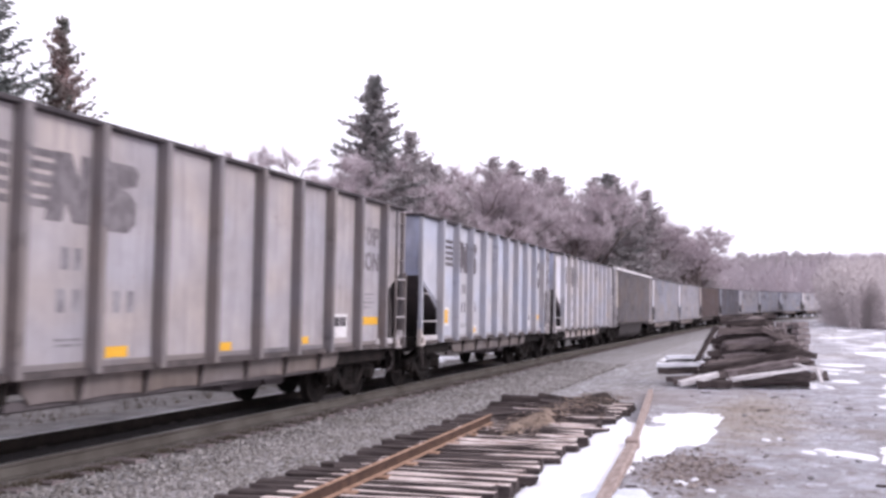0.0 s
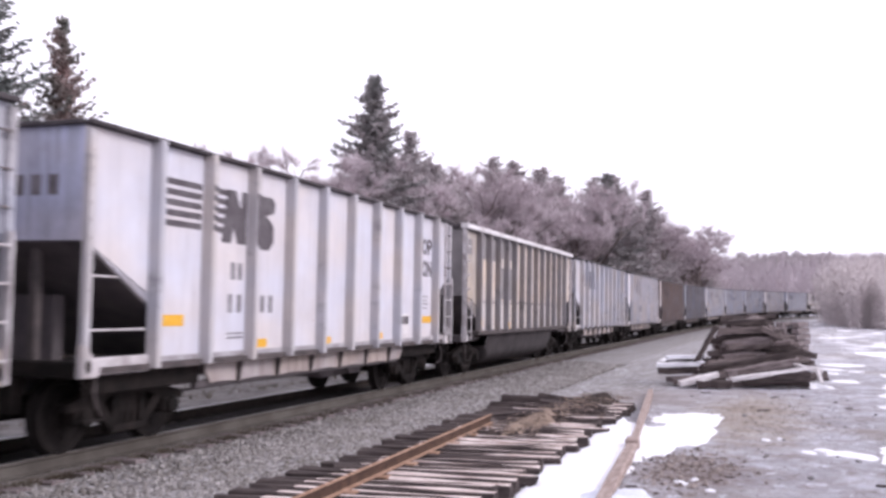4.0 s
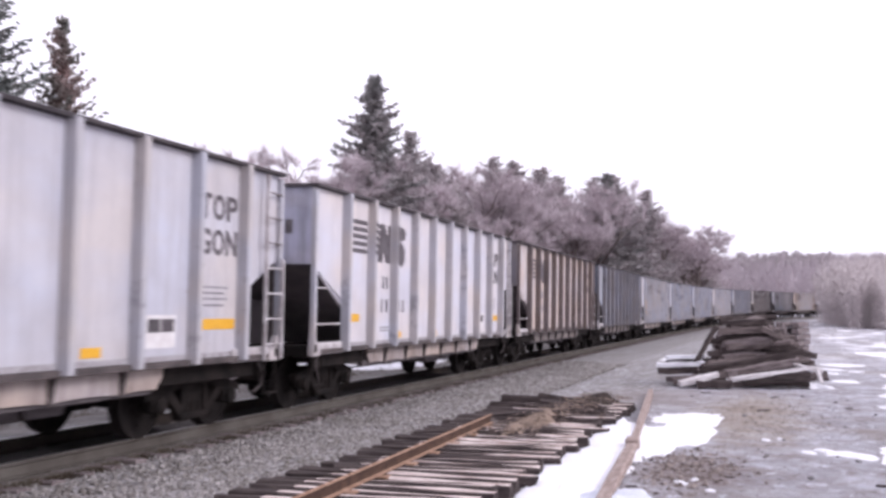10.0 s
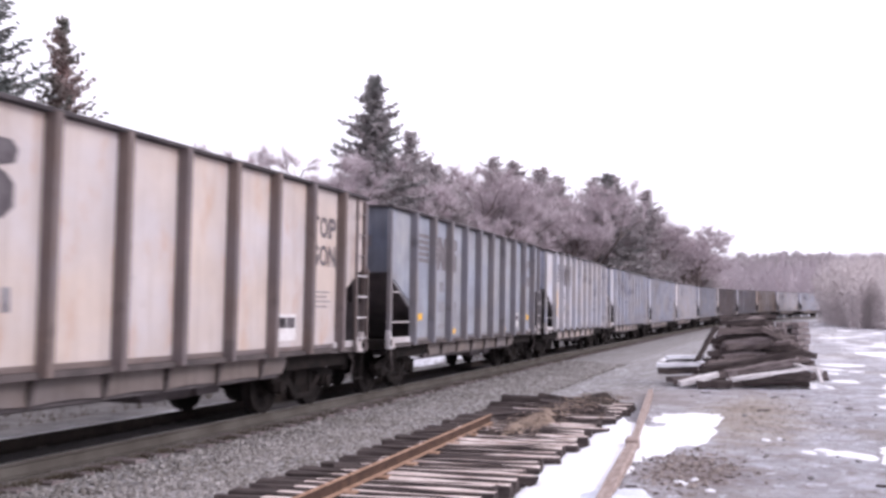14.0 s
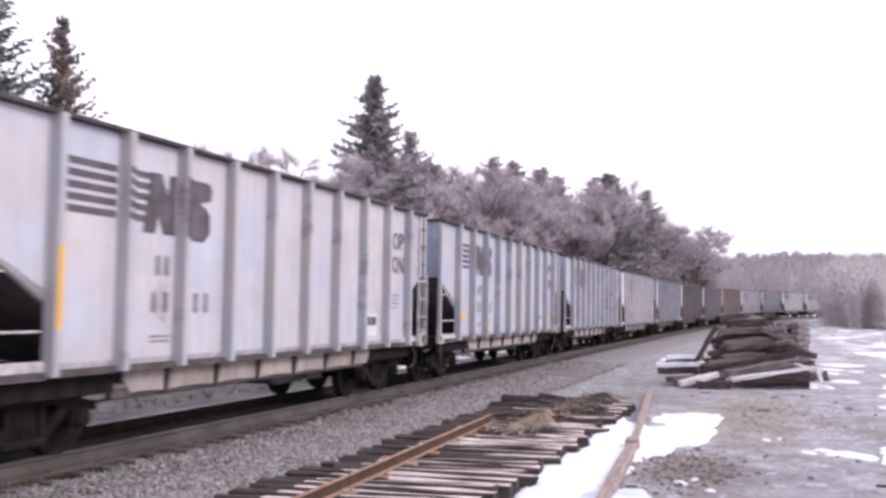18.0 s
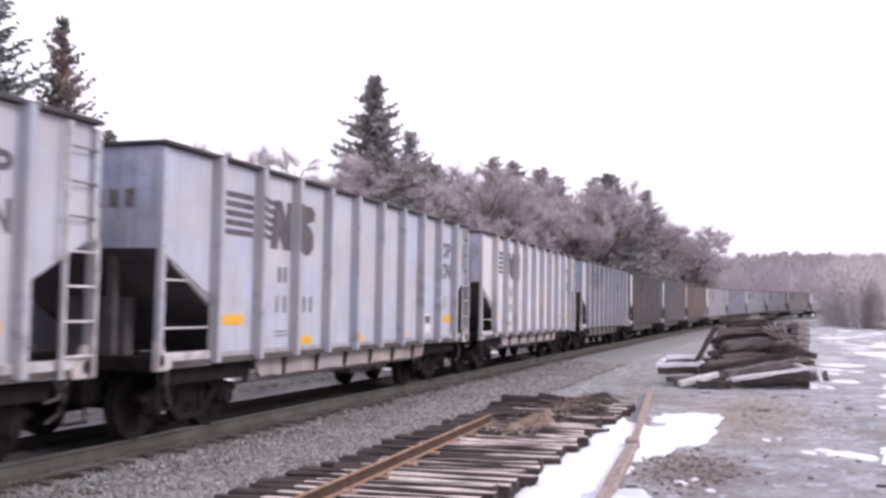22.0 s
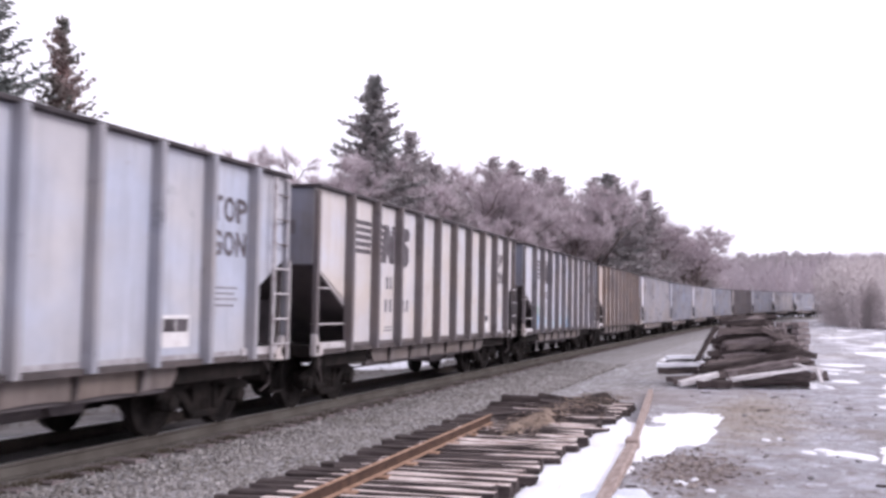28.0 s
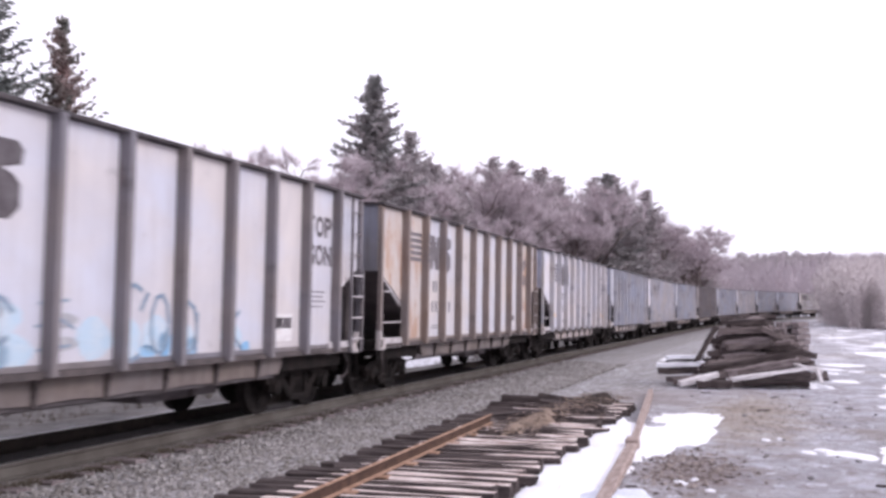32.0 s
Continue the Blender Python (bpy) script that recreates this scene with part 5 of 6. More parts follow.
def tie_pile():
    """Old ties thrown on a heap, most of them lying across the line of sight."""
    r = random.Random(21)
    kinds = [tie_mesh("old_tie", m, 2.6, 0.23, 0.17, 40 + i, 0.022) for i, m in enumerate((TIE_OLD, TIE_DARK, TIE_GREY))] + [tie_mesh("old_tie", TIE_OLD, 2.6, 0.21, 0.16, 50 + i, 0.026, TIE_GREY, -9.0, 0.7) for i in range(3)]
    z = 0.0
    while z < 1.72:
        u = z / 1.72
        n = max(3, int(8 * (1 - u) + 3.4))
        for i in range(n):
            spread = 2.5 * (1 - u) + 0.6
            y = 29.6 + 0.4 * u - spread / 2 + spread * (i + 0.5) / n + r.uniform(-0.1, 0.1)
            x = -0.60 - 0.20 * u + r.uniform(-0.6, 0.6) * (1.1 - u)
            turn = r.choice((-1, 1, 1)) * r.uniform(4, 26 + 20 * u)
            cut = r.choice((1, 1, 0.9, 0.8, 0.6)) * (1 - 0.40 * u)
            ob = tagged(new("railroad_tie", r.choice(kinds)), "dark weathered railroad tie thrown on the heap", "railroad tie", "pile of old ties")
            ob.matrix_basis = pose(x, y, -0.05 + z + r.uniform(-0.05, 0.05), r.uniform(-30, 30), -5 + r.uniform(-7, 7), turn) @ Matrix.Diagonal((cut, r.uniform(0.7, 1.0), r.uniform(0.7, 1.05), 1))
        z += 0.155

    def thrown(a, b, w, h, material, seed, label):
        a, b = Vector(a), Vector(b)
        ob = tagged(new("railroad_tie", tie_mesh("thrown_tie", material, (b - a).length, w, h, seed, 0.02)), label, "railroad tie", "pile of old ties")
        d = (b - a).normalized()
        ob.matrix_basis = Matrix.Translation((a + b) / 2) @ d.to_track_quat("X", "Z").to_matrix().to_4x4()

    # loose ones thrown round the foot
    thrown((-2.49, 27.0, -0.03), (-1.54, 27.6, 0.20), 0.22, 0.15, FROST, 1, "pale split tie at the foot of the heap")
    thrown((-1.29, 27.3, 0.07), (0.92, 27.9, 0.42), 0.11, 0.10, FROST, 2, "long pale pole at the foot of the heap")
    thrown((-1.31, 27.8, 0.22), (0.49, 28.5, 0.54), 0.26, 0.20, TIE_GREY, 3, "brown-grey tie slanting up the heap")
    thrown((-1.85, 28.2, 0.26), (0.65, 29.0, 0.80), 0.24, 0.19, TIE_DARK, 4, "dark tie slanting up the heap")
    thrown((-2.05, 27.15, -0.06), (-1.16, 27.2, -0.02), 0.24, 0.20, TIE_DARK, 5, "short dark broken tie on the mud")
    thrown((-2.75, 28.0, -0.05), (-1.1, 28.1, 0.22), 0.24, 0.19, TIE_OLD, 6, "dark weathered tie at the foot of the heap")
    thrown((-2.5, 27.6, 0.0), (-0.6, 28.0, 0.30), 0.24, 0.19, TIE_OLD, 7, "dark weathered tie at the foot of the heap")
    thrown((-0.9, 27.7, 0.05), (0.8, 28.2, 0.20), 0.22, 0.18, TIE_DARK, 8, "dark tie under the pale pole")
    thrown((-1.45, 28.9, 0.98), (0.15, 29.2, 1.16), 0.22, 0.17, TIE_GREY, 9, "weathered tie lying across the heap")
    thrown((-1.60, 29.0, 1.34), (-0.25, 29.3, 1.40), 0.22, 0.17, TIE_OLD, 10, "dark tie lying across the heap")
    thrown((-1.50, 29.2, 1.56), (-0.30, 29.5, 1.62), 0.22, 0.16, TIE_DARK, 11, "dark tie lying across the heap")
    thrown((-0.40, 29.0, 1.42), (0.55, 29.2, 0.92), 0.22, 0.17, TIE_OLD, 12, "dark tie slipping off the heap")
    thrown((-0.2, 28.8, 1.02), (1.0, 29.2, 0.66), 0.22, 0.17, TIE_DARK, 15, "dark tie slipping off the heap")
    thrown((0.2, 28.4, 0.52), (1.15, 28.3, 0.30), 0.09, 0.08, FROST, 16, "pale frosted branch bent over the heap's end")
    thrown((0.98, 28.2, 0.40), (1.10, 28.0, 0.02), 0.08, 0.08, FROST, 17, "short pale stick at the foot of the heap")
    thrown((-3.04, 29.0, 0.56), (-1.99, 29.2, 0.60), 0.28, 0.11, SNOW, 13, "old tie capped with white snow")
    thrown((-3.21, 28.3, 0.38), (-1.93, 28.5, 0.45), 0.28, 0.12, SNOW, 14, "old tie capped with white snow")
    for n, (x, y, rz) in enumerate(((-3.5, 16.9, 6), (-3.6, 18.2, -5), (-3.85, 19.5, 9), (-4.1, 20.7, 3), (-4.6, 19.0, 3), (-4.7, 20.4, 2), (-4.6, 17.3, 4))):
        ob = tagged(new("railroad_tie", tie_mesh("broken_tie", TIE_DARK, 1.1 + 0.13 * n, 0.22, 0.18, 200 + n, 0.03)), "short broken dark tie at the torn end of the panel", "railroad tie", "broken ties")
        ob.matrix_basis = pose(x, y, height(x, y) + 0.12, r.uniform(-15, 15), r.uniform(-6, 6), rz)
    thrown((-3.04, 29.02, 0.42), (-1.7, 29.25, 0.46), 0.24, 0.17, TIE_DARK, 31, "dark tie bearing snow beside the heap")
    thrown((-2.95, 29.1, 0.22), (-1.6, 29.2, 0.26), 0.24, 0.19, TIE_GREY, 32, "dark tie bearing snow beside the heap")
    thrown((-3.2, 28.32, 0.22), (-1.7, 28.55, 0.28), 0.24, 0.17, TIE_DARK, 33, "dark tie bearing snow beside the heap")
    thrown((-3.0, 28.5, -0.02), (-1.5, 28.6, 0.04), 0.24, 0.17, TIE_GREY, 34, "dark tie bearing snow beside the heap")
    leaning = tagged(new("railroad_tie", tie_mesh("leaning_tie", TIE_DARK, 1.2, 0.12, 0.10, 77, 0.02)), "dark broken tie leaning against the heap", "railroad tie", "pile of old ties")
    leaning.matrix_basis = pose(-1.90, 28.6, 0.96, 0, -54, 40)
    # a second, squarer stack behind
    for i in range(8):
        for j in range(2):
            ob = tagged(new("railroad_tie", kinds[2]), "dark tie in a square stack behind the heap", "railroad tie", "stack of old ties")
            ob.matrix_basis = pose(0.35 + 0.42 * j, 36.5 + r.uniform(-0.2, 0.2), -0.02 + 0.21 * i, 0, 0, 80 + r.uniform(-4, 4))
    for x, y, rx, ry, z in ((-1.9, 29.6, 0.8, 0.5, -0.02), (0.9, 28.6, 0.5, 0.3, 0.08)):
        ob = heap("snow_patch", "snow lying on the old ties", x, y, rx, ry, 0.12, SNOW, int(90 + x * 3), 0, "snow")


tie_pile()


def running_ties():
    r = random.Random(8)
    kinds = [tie_mesh("running_tie", TIE_GREY, 2.6, 0.23, 0.18, 60 + i) for i in range(3)]
    group = tagged(new("tie_row"), "weathered wooden ties under the running rails", "ties", kind="structure")
    for i in range(240):
        s = -6 + 0.52 * i
        p, (x, y, h) = beside(s, 0.0), track(s)
        part("tie", r.choice(kinds), None, group, "", Matrix.Translation((p.x, p.y, p.z - 0.093)) @ pose(0, 0, 0, 0, 0, -math.degrees(h) + r.uniform(-1, 1)))


running_ties()


def loose_stones(name, label, count, lats, size, lo, hi, seed):
    """Ballast stones near the camera, as real stones."""
    r = np.random.RandomState(seed)
    base = [(1, 0, 0), (-1, 0, 0), (0, 1, 0), (0, -1, 0), (0, 0, 1), (0, 0, -1), (0.62, 0.62, 0.4), (-0.6, 0.6, 0.45)]
    tri = [(0, 6, 4), (6, 2, 4), (2, 7, 4), (7, 1, 4), (1, 3, 4), (3, 0, 4), (6, 0, 5), (2, 6, 5), (7, 2, 5), (1, 7, 5), (3, 1, 5), (0, 3, 5)]
    verts, faces = [], []
    for i in range(count):
        s = 4.0 + 34.0 * r.rand() ** 1.5
        lat = lats[0] + (lats[1] - lats[0]) * r.rand() ** 0.9 if r.rand() < 0.86 or lats[1] < 2 else -2.2 - 1.8 * r.rand()
        zz = -0.05 if lat > 0 else -0.12
        if lat > 0:
            zz = -0.008 - 0.125 * (lat - 0.86) if lat < 1.2 else -0.05 - 0.045 * max(0.0, lat - 1.75)
        elif lat < -3.2:
            zz = -0.3 - 0.45 * (-3.2 - lat)
        else:
            zz = -0.06 - 0.2 * (-2.0 - lat)
        p = beside(s, lat, zz)
        k = size[0] + size[1] * r.rand() ** 2
        sq = k * (0.7 + 0.6 * r.rand(3))
        a = r.rand() * 6.28
        c, d = math.cos(a), math.sin(a)
        o = len(verts)
        for q in base:
            u = [q[m] * sq[m] * (0.8 + 0.4 * r.rand()) for m in range(3)]
            verts.append((p.x + c * u[0] - d * u[1], p.y + d * u[0] + c * u[1], p.z + 0.7 * u[2] + 0.004))
        faces += [tuple(o + m for m in f) for f in tri]
    m, n, l, b = nodes_of(name + "_mix")
    geo = n.new("ShaderNodeNewGeometry")
    c = mixed(n, l, geo.outputs["Random Per Island"], lo, hi)
    v = coords(n, l, False)
    c = mixed(n, l, ramp(n, l, noisy(n, l, v, 30.0), 0.45, 0.7, 0.0, 0.5), c, (0.22, 0.19, 0.175))
    c = mixed(n, l, ramp(n, l, noisy(n, l, v, 0.9, 5.0, 0.65), 0.46, 0.62, 0.0, 0.5), c, (0.115, 0.10, 0.085))
    l.new(c, b.inputs["Base Color"])
    b.inputs["Roughness"].default_value = 0.9
    tagged(new(name, raw_mesh(name, verts, faces, m)), label, "ballast", kind="stuff")


loose_stones("ballast_stones", "grey angular crushed stones of the ballast shoulder", 19500, (1.10, 3.67), (0.02, 0.032), (0.095, 0.084, 0.079), (0.37, 0.347, 0.338), 4)
loose_stones("shoulder_grit", "dusty brown-grey grit along the running rail", 3800, (0.86, 1.18), (0.010, 0.02), (0.075, 0.064, 0.056), (0.215, 0.195, 0.183), 14)


def grass_tufts():
    r = random.Random(15)
    verts, faces = [], []
    for i in range(7200):
        if i % 3 == 0 or i > 2400:
            s = 4 + 56 * r.random() ** 1.5
            p = beside(s, r.gauss(1.10, 0.07) + 0.05 * math.sin(2.1 * s), -0.045)
        elif i % 3 == 1:
            p = beside(r.uniform(6, 60), r.uniform(-8.5, -4.0), 0)
            p.z = height(p.x, p.y)
        else:
            x, y = r.gauss(-0.2, 0.9), r.gauss(20.5, 2.6)
            p = Vector((x, y, height(x, y)))
        tall = r.uniform(0.03, 0.09) * (2.6 if i % 3 == 1 and i <= 2400 else 0.9 if i % 3 == 0 or i > 2400 else 0.2)
        for k in range(4):
            a = r.uniform(0, 6.28)
            d = Vector((math.cos(a), math.sin(a), 0))
            q = p + d * r.uniform(0, 0.06)
            o = len(verts)
            side = Vector((-d.y, d.x, 0)) * 0.008
            verts += [q - side, q + side, q + d * tall * 0.8 + Vector((0, 0, tall))]
            faces.append((o, o + 1, o + 2))
    tagged(new("dead_grass", raw_mesh("dead_grass", verts, faces, GRASS)), "tan dead grass tufts along the track edge", "grass", kind="stuff")


grass_tufts()


def yard_stones():
    r = random.Random(33)
    bm = B()
    bmesh.ops.create_icosphere(bm, subdivisions=1, radius=0.5)
    for v in bm.verts:
        v.co = Vector((v.co.x * r.uniform(0.7, 1.2), v.co.y * r.uniform(0.7, 1.2), v.co.z * r.uniform(0.4, 0.7)))
    me = mesh_of("yard_stone", bm, STONE)
    chip = mesh_of("wood_chip", box(B(), -0.5, 0.5, -0.12, 0.12, -0.06, 0.06, 0.02), TIE_DARK)
    for i in range(46):
        x, y = r.uniform(-2.2, 4.5), 9.5 + 18 * r.random() ** 1.3
        k = r.uniform(0.05, 0.13)
        if i % 3:
            ob = tagged(new("stone", me), "grey stone lying in the thawing mud", "stone", "stones in the yard")
        else:
            ob = tagged(new("wood_scrap", chip), "dark splinter of tie wood in the mud", "wood scrap", "wood scraps")
            k *= 2.2
        ob.matrix_basis = pose(x, y, height(x, y) + 0.01, 0, 0, r.uniform(0, 360)) @ Matrix.Diagonal((k, k, k, 1))


yard_stones()


# ---- trees ----
def conifer_mesh(tall, spread, seed, needle, bare=0.12, ragged=0.35, clump=0.42, density=1.0, taper=0.9, crown=0.32, lift=0.0, tufts=5):
    r = random.Random(seed)
    tb = B()
    rod(tb, (0, 0, -0.3), (0.04, 0.02, tall * 0.98), 0.012 * tall + 0.06, 7, 0.02)
    verts, faces = [], []
    z = tall * bare
    while z < tall * 0.985:
        u = (z - tall * bare) / (tall * (1 - bare))
        reach = spread * (1 - u) ** taper * (0.55 + 0.45 * min(1.0, u * 5)) + 0.12
        count = max(4, int((5 + 5 * (1 - u)) * density))
        turn = r.uniform(0, 6.28)
        for i in range(count):
            a = turn + 2 * math.pi * i / count + r.uniform(-0.3, 0.3)
            ln = reach * r.uniform(1 - ragged, 1 + ragged * 0.5)
            droop = -0.25 + 0.55 * u + r.uniform(-0.12, 0.12)
            d = Vector((math.cos(a), math.sin(a), droop)).normalized()
            o = Vector((0, 0, z + r.uniform(-0.15, 0.15)))
            rod(tb, o, o + d * ln * 0.9 + Vector((0, 0, lift * ln * 0.7)), 0.012 + 0.012 * ln, 3, 0.006)
            steps = max(3, int(ln / 0.22 * density))
            for k in range(steps):
                w = (k + 0.6) / steps
                c = o + d * ln * w + Vector((0, 0, lift * ln * w * w))
                size = clump * (0.45 + 0.7 * (1 - w)) * (crown + (1 - crown) * (1 - u)) * r.uniform(0.7, 1.25)
                for q in range(tufts):
                    t = Vector((r.gauss(0, 1), r.gauss(0, 1), r.gauss(-0.25 + lift, 0.55)))
                    t = (t.normalized() + d * 0.7).normalized() * size
                    e = t.cross(Vector((r.gauss(0, 1), r.gauss(0, 1), r.gauss(0, 1)))).normalized() * size * 0.22
                    n = len(verts)
                    verts += [c - e, c + e, c + t]
                    faces.append((n, n + 1, n + 2))
        z += (tall * 0.028 + 0.16) * (1 - 0.55 * u)
    return mesh_of("trunk", tb, BARK), raw_mesh("crown", verts, faces, needle)


def bare_mesh(tall, spread, seed, twig):
    """A leafless tree: trunk, forking limbs, and a haze of fine twigs."""
    r = random.Random(seed)
    tb = B()
    verts, faces, rods = [], [], []

    def limb(o, d, ln, rad, depth):
        e = o + d * ln
        if rad > 0.012:
            rods.append((o, e, rad, depth))
        if depth >= 4:
            for k in range(42):
                t = (d + Vector((r.gauss(0, 0.6), r.gauss(0, 0.6), r.gauss(0.15, 0.5)))).normalized() * ln * r.uniform(0.7, 1.6)
                s = t.cross(Vector((r.gauss(0, 1), r.gauss(0, 1), r.gauss(0, 1)))).normalized() * 0.016
                c = o + (e - o) * r.random()
                n = len(verts)
                verts.extend([c - s, c + s, c + t])
                faces.append((n, n + 1, n + 2))
            return
        for k in range(3 if depth else 6):
            w = r.uniform(0.45, 1.0) if depth else r.uniform(0.35, 1.0)
            nd = (d * 0.75 + Vector((r.gauss(0, 0.5), r.gauss(0, 0.5), r.gauss(0.12, 0.3))) * spread).normalized()
            limb(o + (e - o) * w, nd, ln * r.uniform(0.45, 0.7) * (0.75 if depth == 0 else 1), rad * 0.5, depth + 1)

    limb(Vector((0, 0, -0.3)), Vector((r.uniform(-0.05, 0.05), r.uniform(-0.05, 0.05), 1)), tall * 0.62, 0.009 * tall + 0.03, 0)
    # no stray leaders above the closed crown
    tips = sorted(v.z for v in verts)
    top = tips[int(0.965 * len(tips))]
    wide = 0.31 * tall
    for o, e, rad, depth in rods:
        if e.z < top - 0.5 and math.hypot(e.x, e.y) < wide:
            rod(tb, o, e, rad, 5 if depth < 2 else 3, rad * 0.65)
    faces = [f for f in faces if verts[f[0]].z < top and math.hypot(verts[f[0]].x, verts[f[0]].y) < wide]
    scale = tall / (top + 0.6)
    for v in verts:
        v.z *= scale
    for v in tb.verts:
        v.co.z *= scale
    return mesh_of("trunk", tb, BARK), raw_mesh("crown", verts, faces, twig)


def brush_mesh(tall, seed):
    """Many thin stems from one root with a haze of twigs."""
    r = random.Random(seed)
    tb = B()
    verts, faces = [], []
    for i in range(16):
        a, lean = r.uniform(0, 6.28), r.uniform(0.02, 0.3)
        foot = Vector((r.gauss(0, 0.7), r.gauss(0, 0.7), -0.1))
        e = Vector((math.cos(a) * lean, math.sin(a) * lean, 1)).normalized() * tall * r.uniform(0.45, 0.95)
        rod(tb, foot, foot + e, 0.035, 3, 0.01)
        for k in range(110):
            c = foot + e * r.uniform(0.05, 1.0)
            t = Vector((r.gauss(0, 0.6), r.gauss(0, 0.6), r.gauss(0.5, 0.5))).normalized() * r.uniform(0.4, 1.1)
            s = t.cross(Vector((r.gauss(0, 1), r.gauss(0, 1), r.gauss(0, 1)))).normalized() * 0.02
            n = len(verts)
            verts += [c - s, c + s, c + t]
            faces.append((n, n + 1, n + 2))
    return mesh_of("trunk", tb, BRUSH), raw_mesh("crown", verts, faces, BRUSH)


def tree(kind, pair, label, x, y, scale=1.0, turn=0.0, wide=1.0, group="trees behind the track"):
    ob = tagged(new(kind), label, "tree", group)
    ob.matrix_basis = pose(x, y, height(x, y), 0, 0, turn) @ Matrix.Diagonal((scale * wide, scale * wide, scale, 1))
    part("trunk", pair[0], None, ob)
    part("crown", pair[1], None, ob)
    return ob


def woods():
    spruce = [conifer_mesh(14, 3.9, 71, NEEDLE_RED, 0.1, 0.75, 0.62, 1.15, 0.95, 0.45, 0.42, 8), conifer_mesh(14, 4.2, 72, NEEDLE, 0.1, 0.75, 0.66, 1.15, 0.95, 0.45, 0.32, 8),
              conifer_mesh(16, 4.3, 73, NEEDLE_DULL, 0.1, 0.7, 0.85, 1.1, 0.72, 0.62, 0.15, 8)]
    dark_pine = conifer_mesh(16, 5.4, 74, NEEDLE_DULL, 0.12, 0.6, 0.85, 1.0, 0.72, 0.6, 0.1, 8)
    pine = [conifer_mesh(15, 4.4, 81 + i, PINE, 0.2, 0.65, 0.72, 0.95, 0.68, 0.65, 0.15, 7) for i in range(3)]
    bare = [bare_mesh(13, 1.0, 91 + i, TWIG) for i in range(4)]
    tree("spruce", spruce[0], "tall ragged spruce with reddish-brown winter needles", -24, 28.35, 0.93, 20, 0.95)
    tree("spruce", spruce[1], "dark green ragged spruce behind the track", -24.6, 25.4, 1.02, 130, 1.0)
    tree("spruce", spruce[1], "small dark spruce beside taller ones", -23.6, 30.6, 0.66, 60, 1.1)
    tree("spruce", spruce[2], "tall dark pointed spruce above grey woods", -25, 59.5, 1.12, 200, 1.0)
    tree("pine", pine[0], "grey-green pine beside a tall spruce", -25.5, 67.5, 1.06, 10, 0.9)
    tree("pine", pine[1], "grey-green pine beside a tall spruce", -25.0, 56.5, 0.68, 70)
    tree("pine", dark_pine, "dark ragged pine at the edge of the woods", -17.45, 108, 1.09, 40, 1.0)
    tree("pine", dark_pine, "dark ragged pine at the edge of the woods", -16.6, 112, 0.96, 140, 1.0)
    tree("pine", pine[1], "grey pine standing above bare woods", -25, 96, 1.17, 240)
    tree("pine", pine[2], "grey pine standing above bare woods", -25.5, 90, 1.14, 300)
    r = random.Random(77)
    for i in range(310):
        s = 64 + 190 * ((i + r.random()) / 310) ** 1.15
        lat = (-11.0 if s > 95 else -14.5) - 34 * r.random() ** 1.3
        p = beside(s, lat)
        if p.x > -0.045 * p.y - 2.0 or p.x < -0.46 * p.y:
            continue
        want = min(0.167 * p.length + 1.2, 19.3 - 0.09 * max(0.0, s - 100)) if s < 125 else max(12.0, 19.2 - 0.085 * (s - 125))
        want *= r.uniform(0.78, 1.04)
        if r.random() < 0.26:
            tree("pine", r.choice(pine), "greyed pine in the woods behind the track", p.x, p.y, want / 15.0, r.uniform(0, 360), r.uniform(0.9, 1.2))
        else:
            tree("bare_tree", r.choice(bare), "leafless grey-brown tree in the woods", p.x, p.y, want / 13.0 * (0.86 if 95 < s < 126 and lat > -20 else 0.93), r.uniform(0, 360), r.uniform(1.0, 1.3))
    for i in range(9):
        x, y = -24 - 8 * r.random(), 36 + 17 * r.random()
        tree("bare_tree", r.choice(bare), "small leafless sapling behind the track", x, y, 0.48 + 0.0125 * (y - 36) + r.uniform(0, 0.12), r.uniform(0, 360), 1.3)
    for x, y, k in ((-25, 39.9, 0.76), (-25.5, 42.3, 0.82), (-25.7, 44.0, 0.86), (-25.5, 46.0, 0.80), (-25.2, 49.4, 0.70), (-25.9, 53.4, 0.70), (-25.8, 55.6, 0.86), (-26.2, 57.4, 0.97), (-24.6, 63.5, 0.98), (-23, 57.5, 0.72), (-23.5, 62, 0.85), (-23, 65.5, 0.86), (-22.5, 60, 0.66)):
        tree("bare_tree", r.choice(bare), "slender leafless tree beside the tall spruce", x, y, k, r.uniform(0, 360), 1.05)
    # dense brush that hides the end of the train
    bush = [brush_mesh(5.5, 121 + i) for i in range(3)]
    for i in range(190):
        y = 108 + 46 * r.random()
        x = 0.0455 * y + 2.0 + 16 * r.random() ** 1.2
        ob = tagged(new("bush"), "leafless grey-brown thicket bush at the yard's end", "bush", "brush at the end of the yard")
        k = r.uniform(0.9, 1.2) + 0.7 * min(1.0, max(0.0, (y - 112) / 40))
        ob.matrix_basis = pose(x, y, height(x, y), 0, 0, r.uniform(0, 360)) @ Matrix.Diagonal((k * 1.2, k * 1.2, k, 1))
        part("trunk", bush[i % 3][0], None, ob)
        part("crown", bush[i % 3][1], None, ob)


woods()


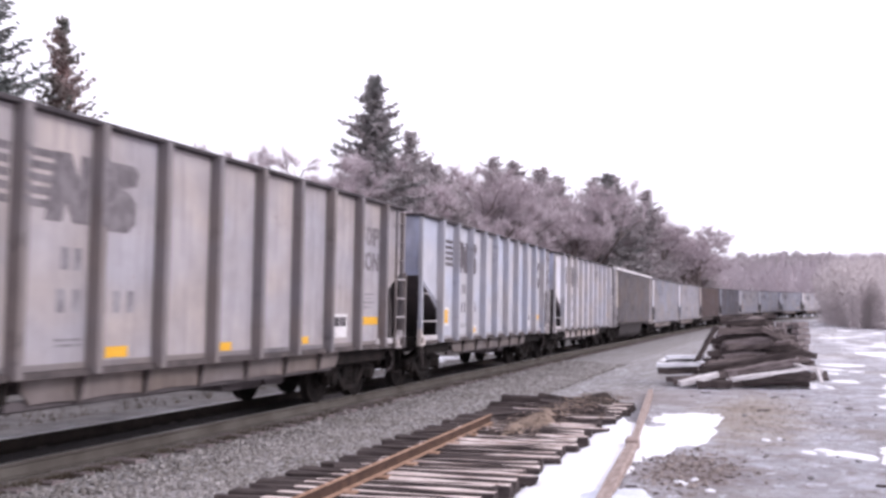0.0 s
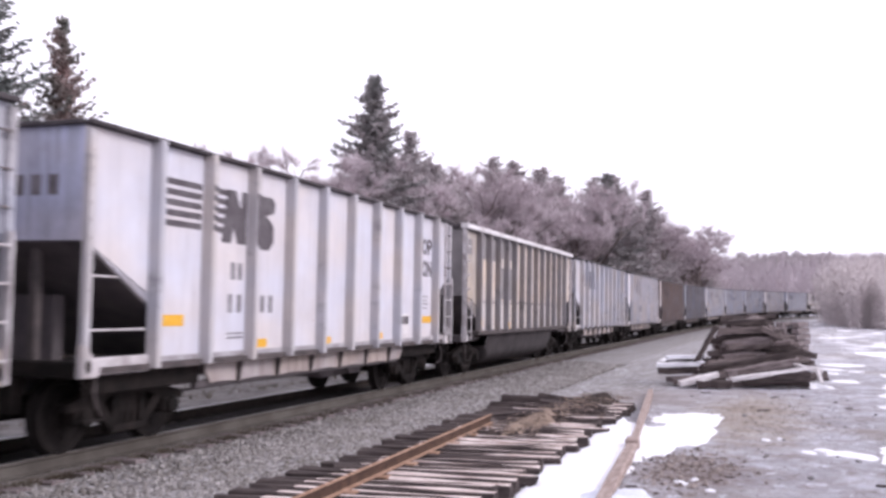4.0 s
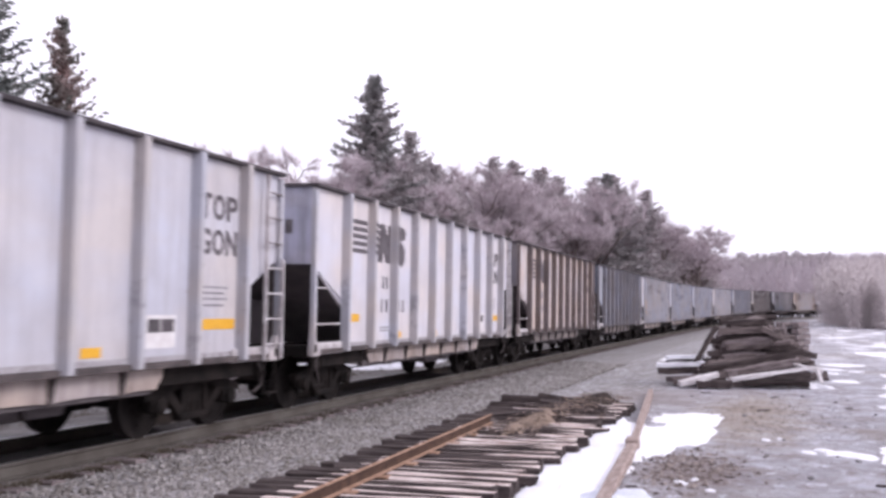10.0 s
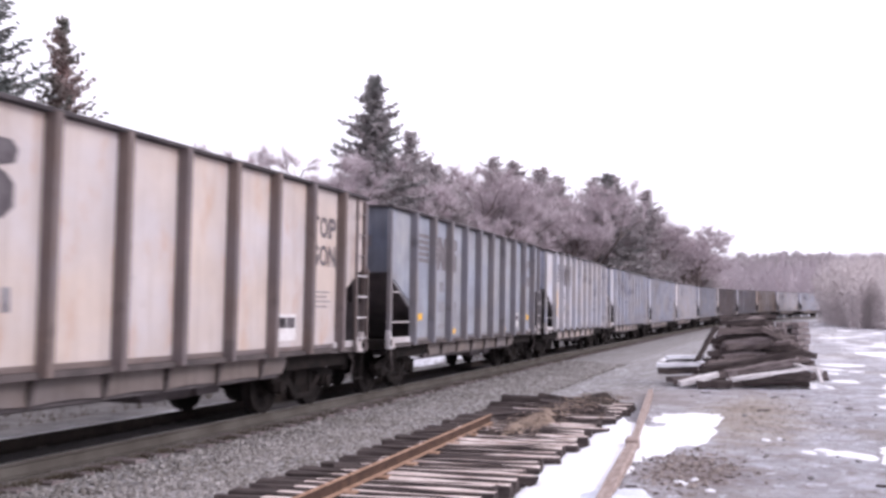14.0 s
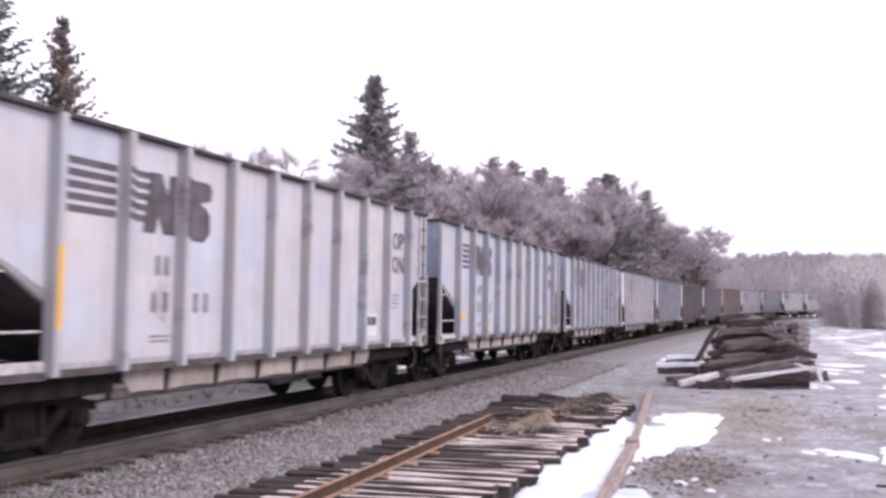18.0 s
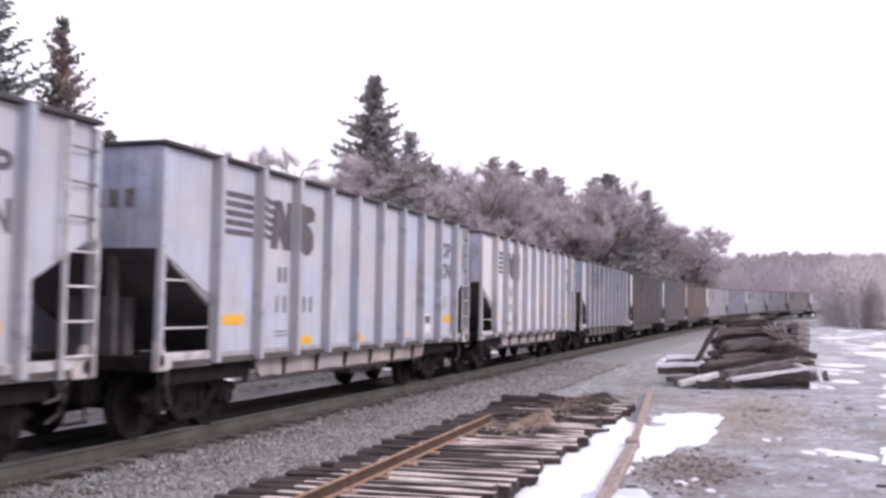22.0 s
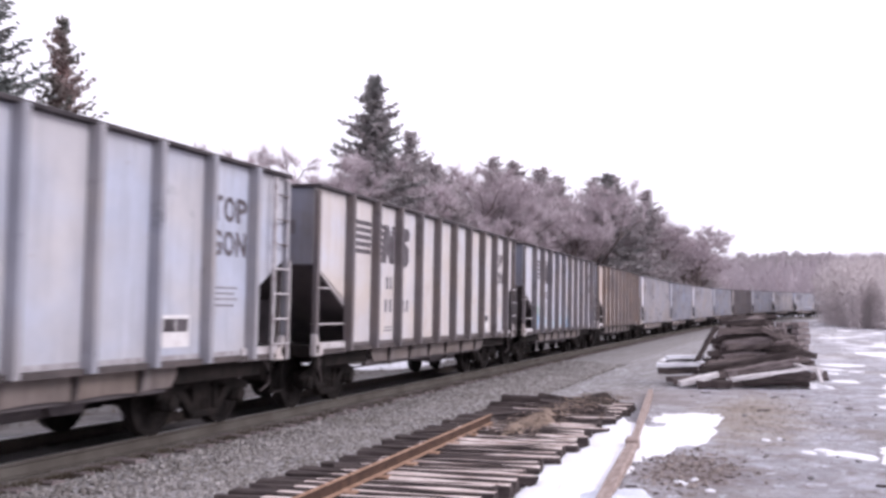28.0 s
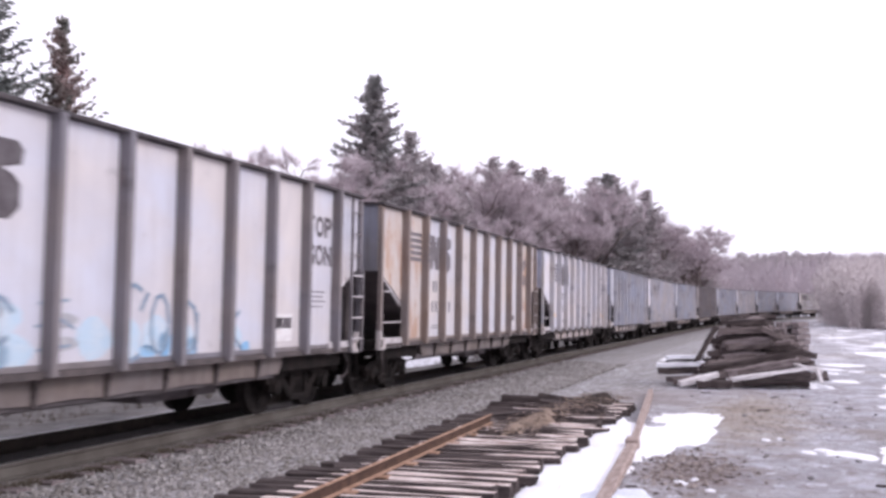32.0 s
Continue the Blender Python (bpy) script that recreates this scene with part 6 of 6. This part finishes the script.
def far_woods():
    """Bare woods on the rise that closes the view: thousands of thin crowns."""
    r = np.random.RandomState(9)
    verts, faces = [], []
    for i in range(4200):
        x = -150 + 420 * r.rand()
        y = 250 + 200 * r.rand()
        z = height(x, y) - 0.5
        tall = 8 + 4 * r.rand()
        wide = 1.6 + 1.8 * r.rand()
        for k in range(34):
            a, u = 6.28 * r.rand(), r.rand()
            b = np.array([x + 0.35 * wide * math.cos(a) * r.rand(), y + 0.35 * wide * math.sin(a) * r.rand(), z + tall * 0.65 * u])
            t = b + np.array([wide * math.cos(a) * (0.3 + 0.6 * r.rand()), wide * math.sin(a) * (0.3 + 0.6 * r.rand()), tall * (0.12 + 0.2 * r.rand())])
            n = len(verts)
            w = 0.15 + 0.3 * r.rand()
            verts += [tuple(b), (b[0] + w, b[1], b[2] + 0.3), tuple(t)]
            faces.append((n, n + 1, n + 2))
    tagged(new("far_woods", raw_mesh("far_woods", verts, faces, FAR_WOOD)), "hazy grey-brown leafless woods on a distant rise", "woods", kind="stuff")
    verts, faces = [], []
    for i in range(130):
        y = 330 + 110 * r.rand()
        x = y * (-0.035 + 0.085 * r.rand() ** 1.1)
        z, tall = height(x, y) - 0.5, 7.5 + 2.2 * r.rand() + 1.2 * noise.noise(Vector((x * 0.09, 3.0, 1.0)))
        for k in range(110):
            u = r.rand()
            a, reach = 6.28 * r.rand(), (0.5 + 2.6 * (1 - u)) * (0.4 + 0.6 * r.rand())
            c = (x + reach * math.cos(a) * 0.6, y + reach * math.sin(a) * 0.6, z + tall * (0.2 + 0.8 * u))
            n = len(verts)
            verts += [(c[0] - 0.3, c[1], c[2]), (c[0] + 0.3, c[1], c[2] + 0.2), (c[0] + 0.7 * math.cos(a), c[1] + 0.7 * math.sin(a), c[2] + 0.9 * r.rand())]
            faces.append((n, n + 1, n + 2))
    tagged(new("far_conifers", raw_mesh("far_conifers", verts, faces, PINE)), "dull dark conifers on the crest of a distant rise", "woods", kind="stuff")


far_woods()


# ---- what moves ----
def motions():
    rolls = [(0.1 * i, gone(0.1 * i) / 0.457) for i in range(321)]
    for car, wheels, centre in TRAIN:
        walk(car, [(float(t), car_pose(centre - gone(t))) for t in range(33)])
        for axle, y in wheels:
            seat = Matrix.Translation((0, y, 0.457))
            walk(axle, [(t, seat @ Matrix.Rotation(a, 4, "X")) for t, a in rolls])


motions()
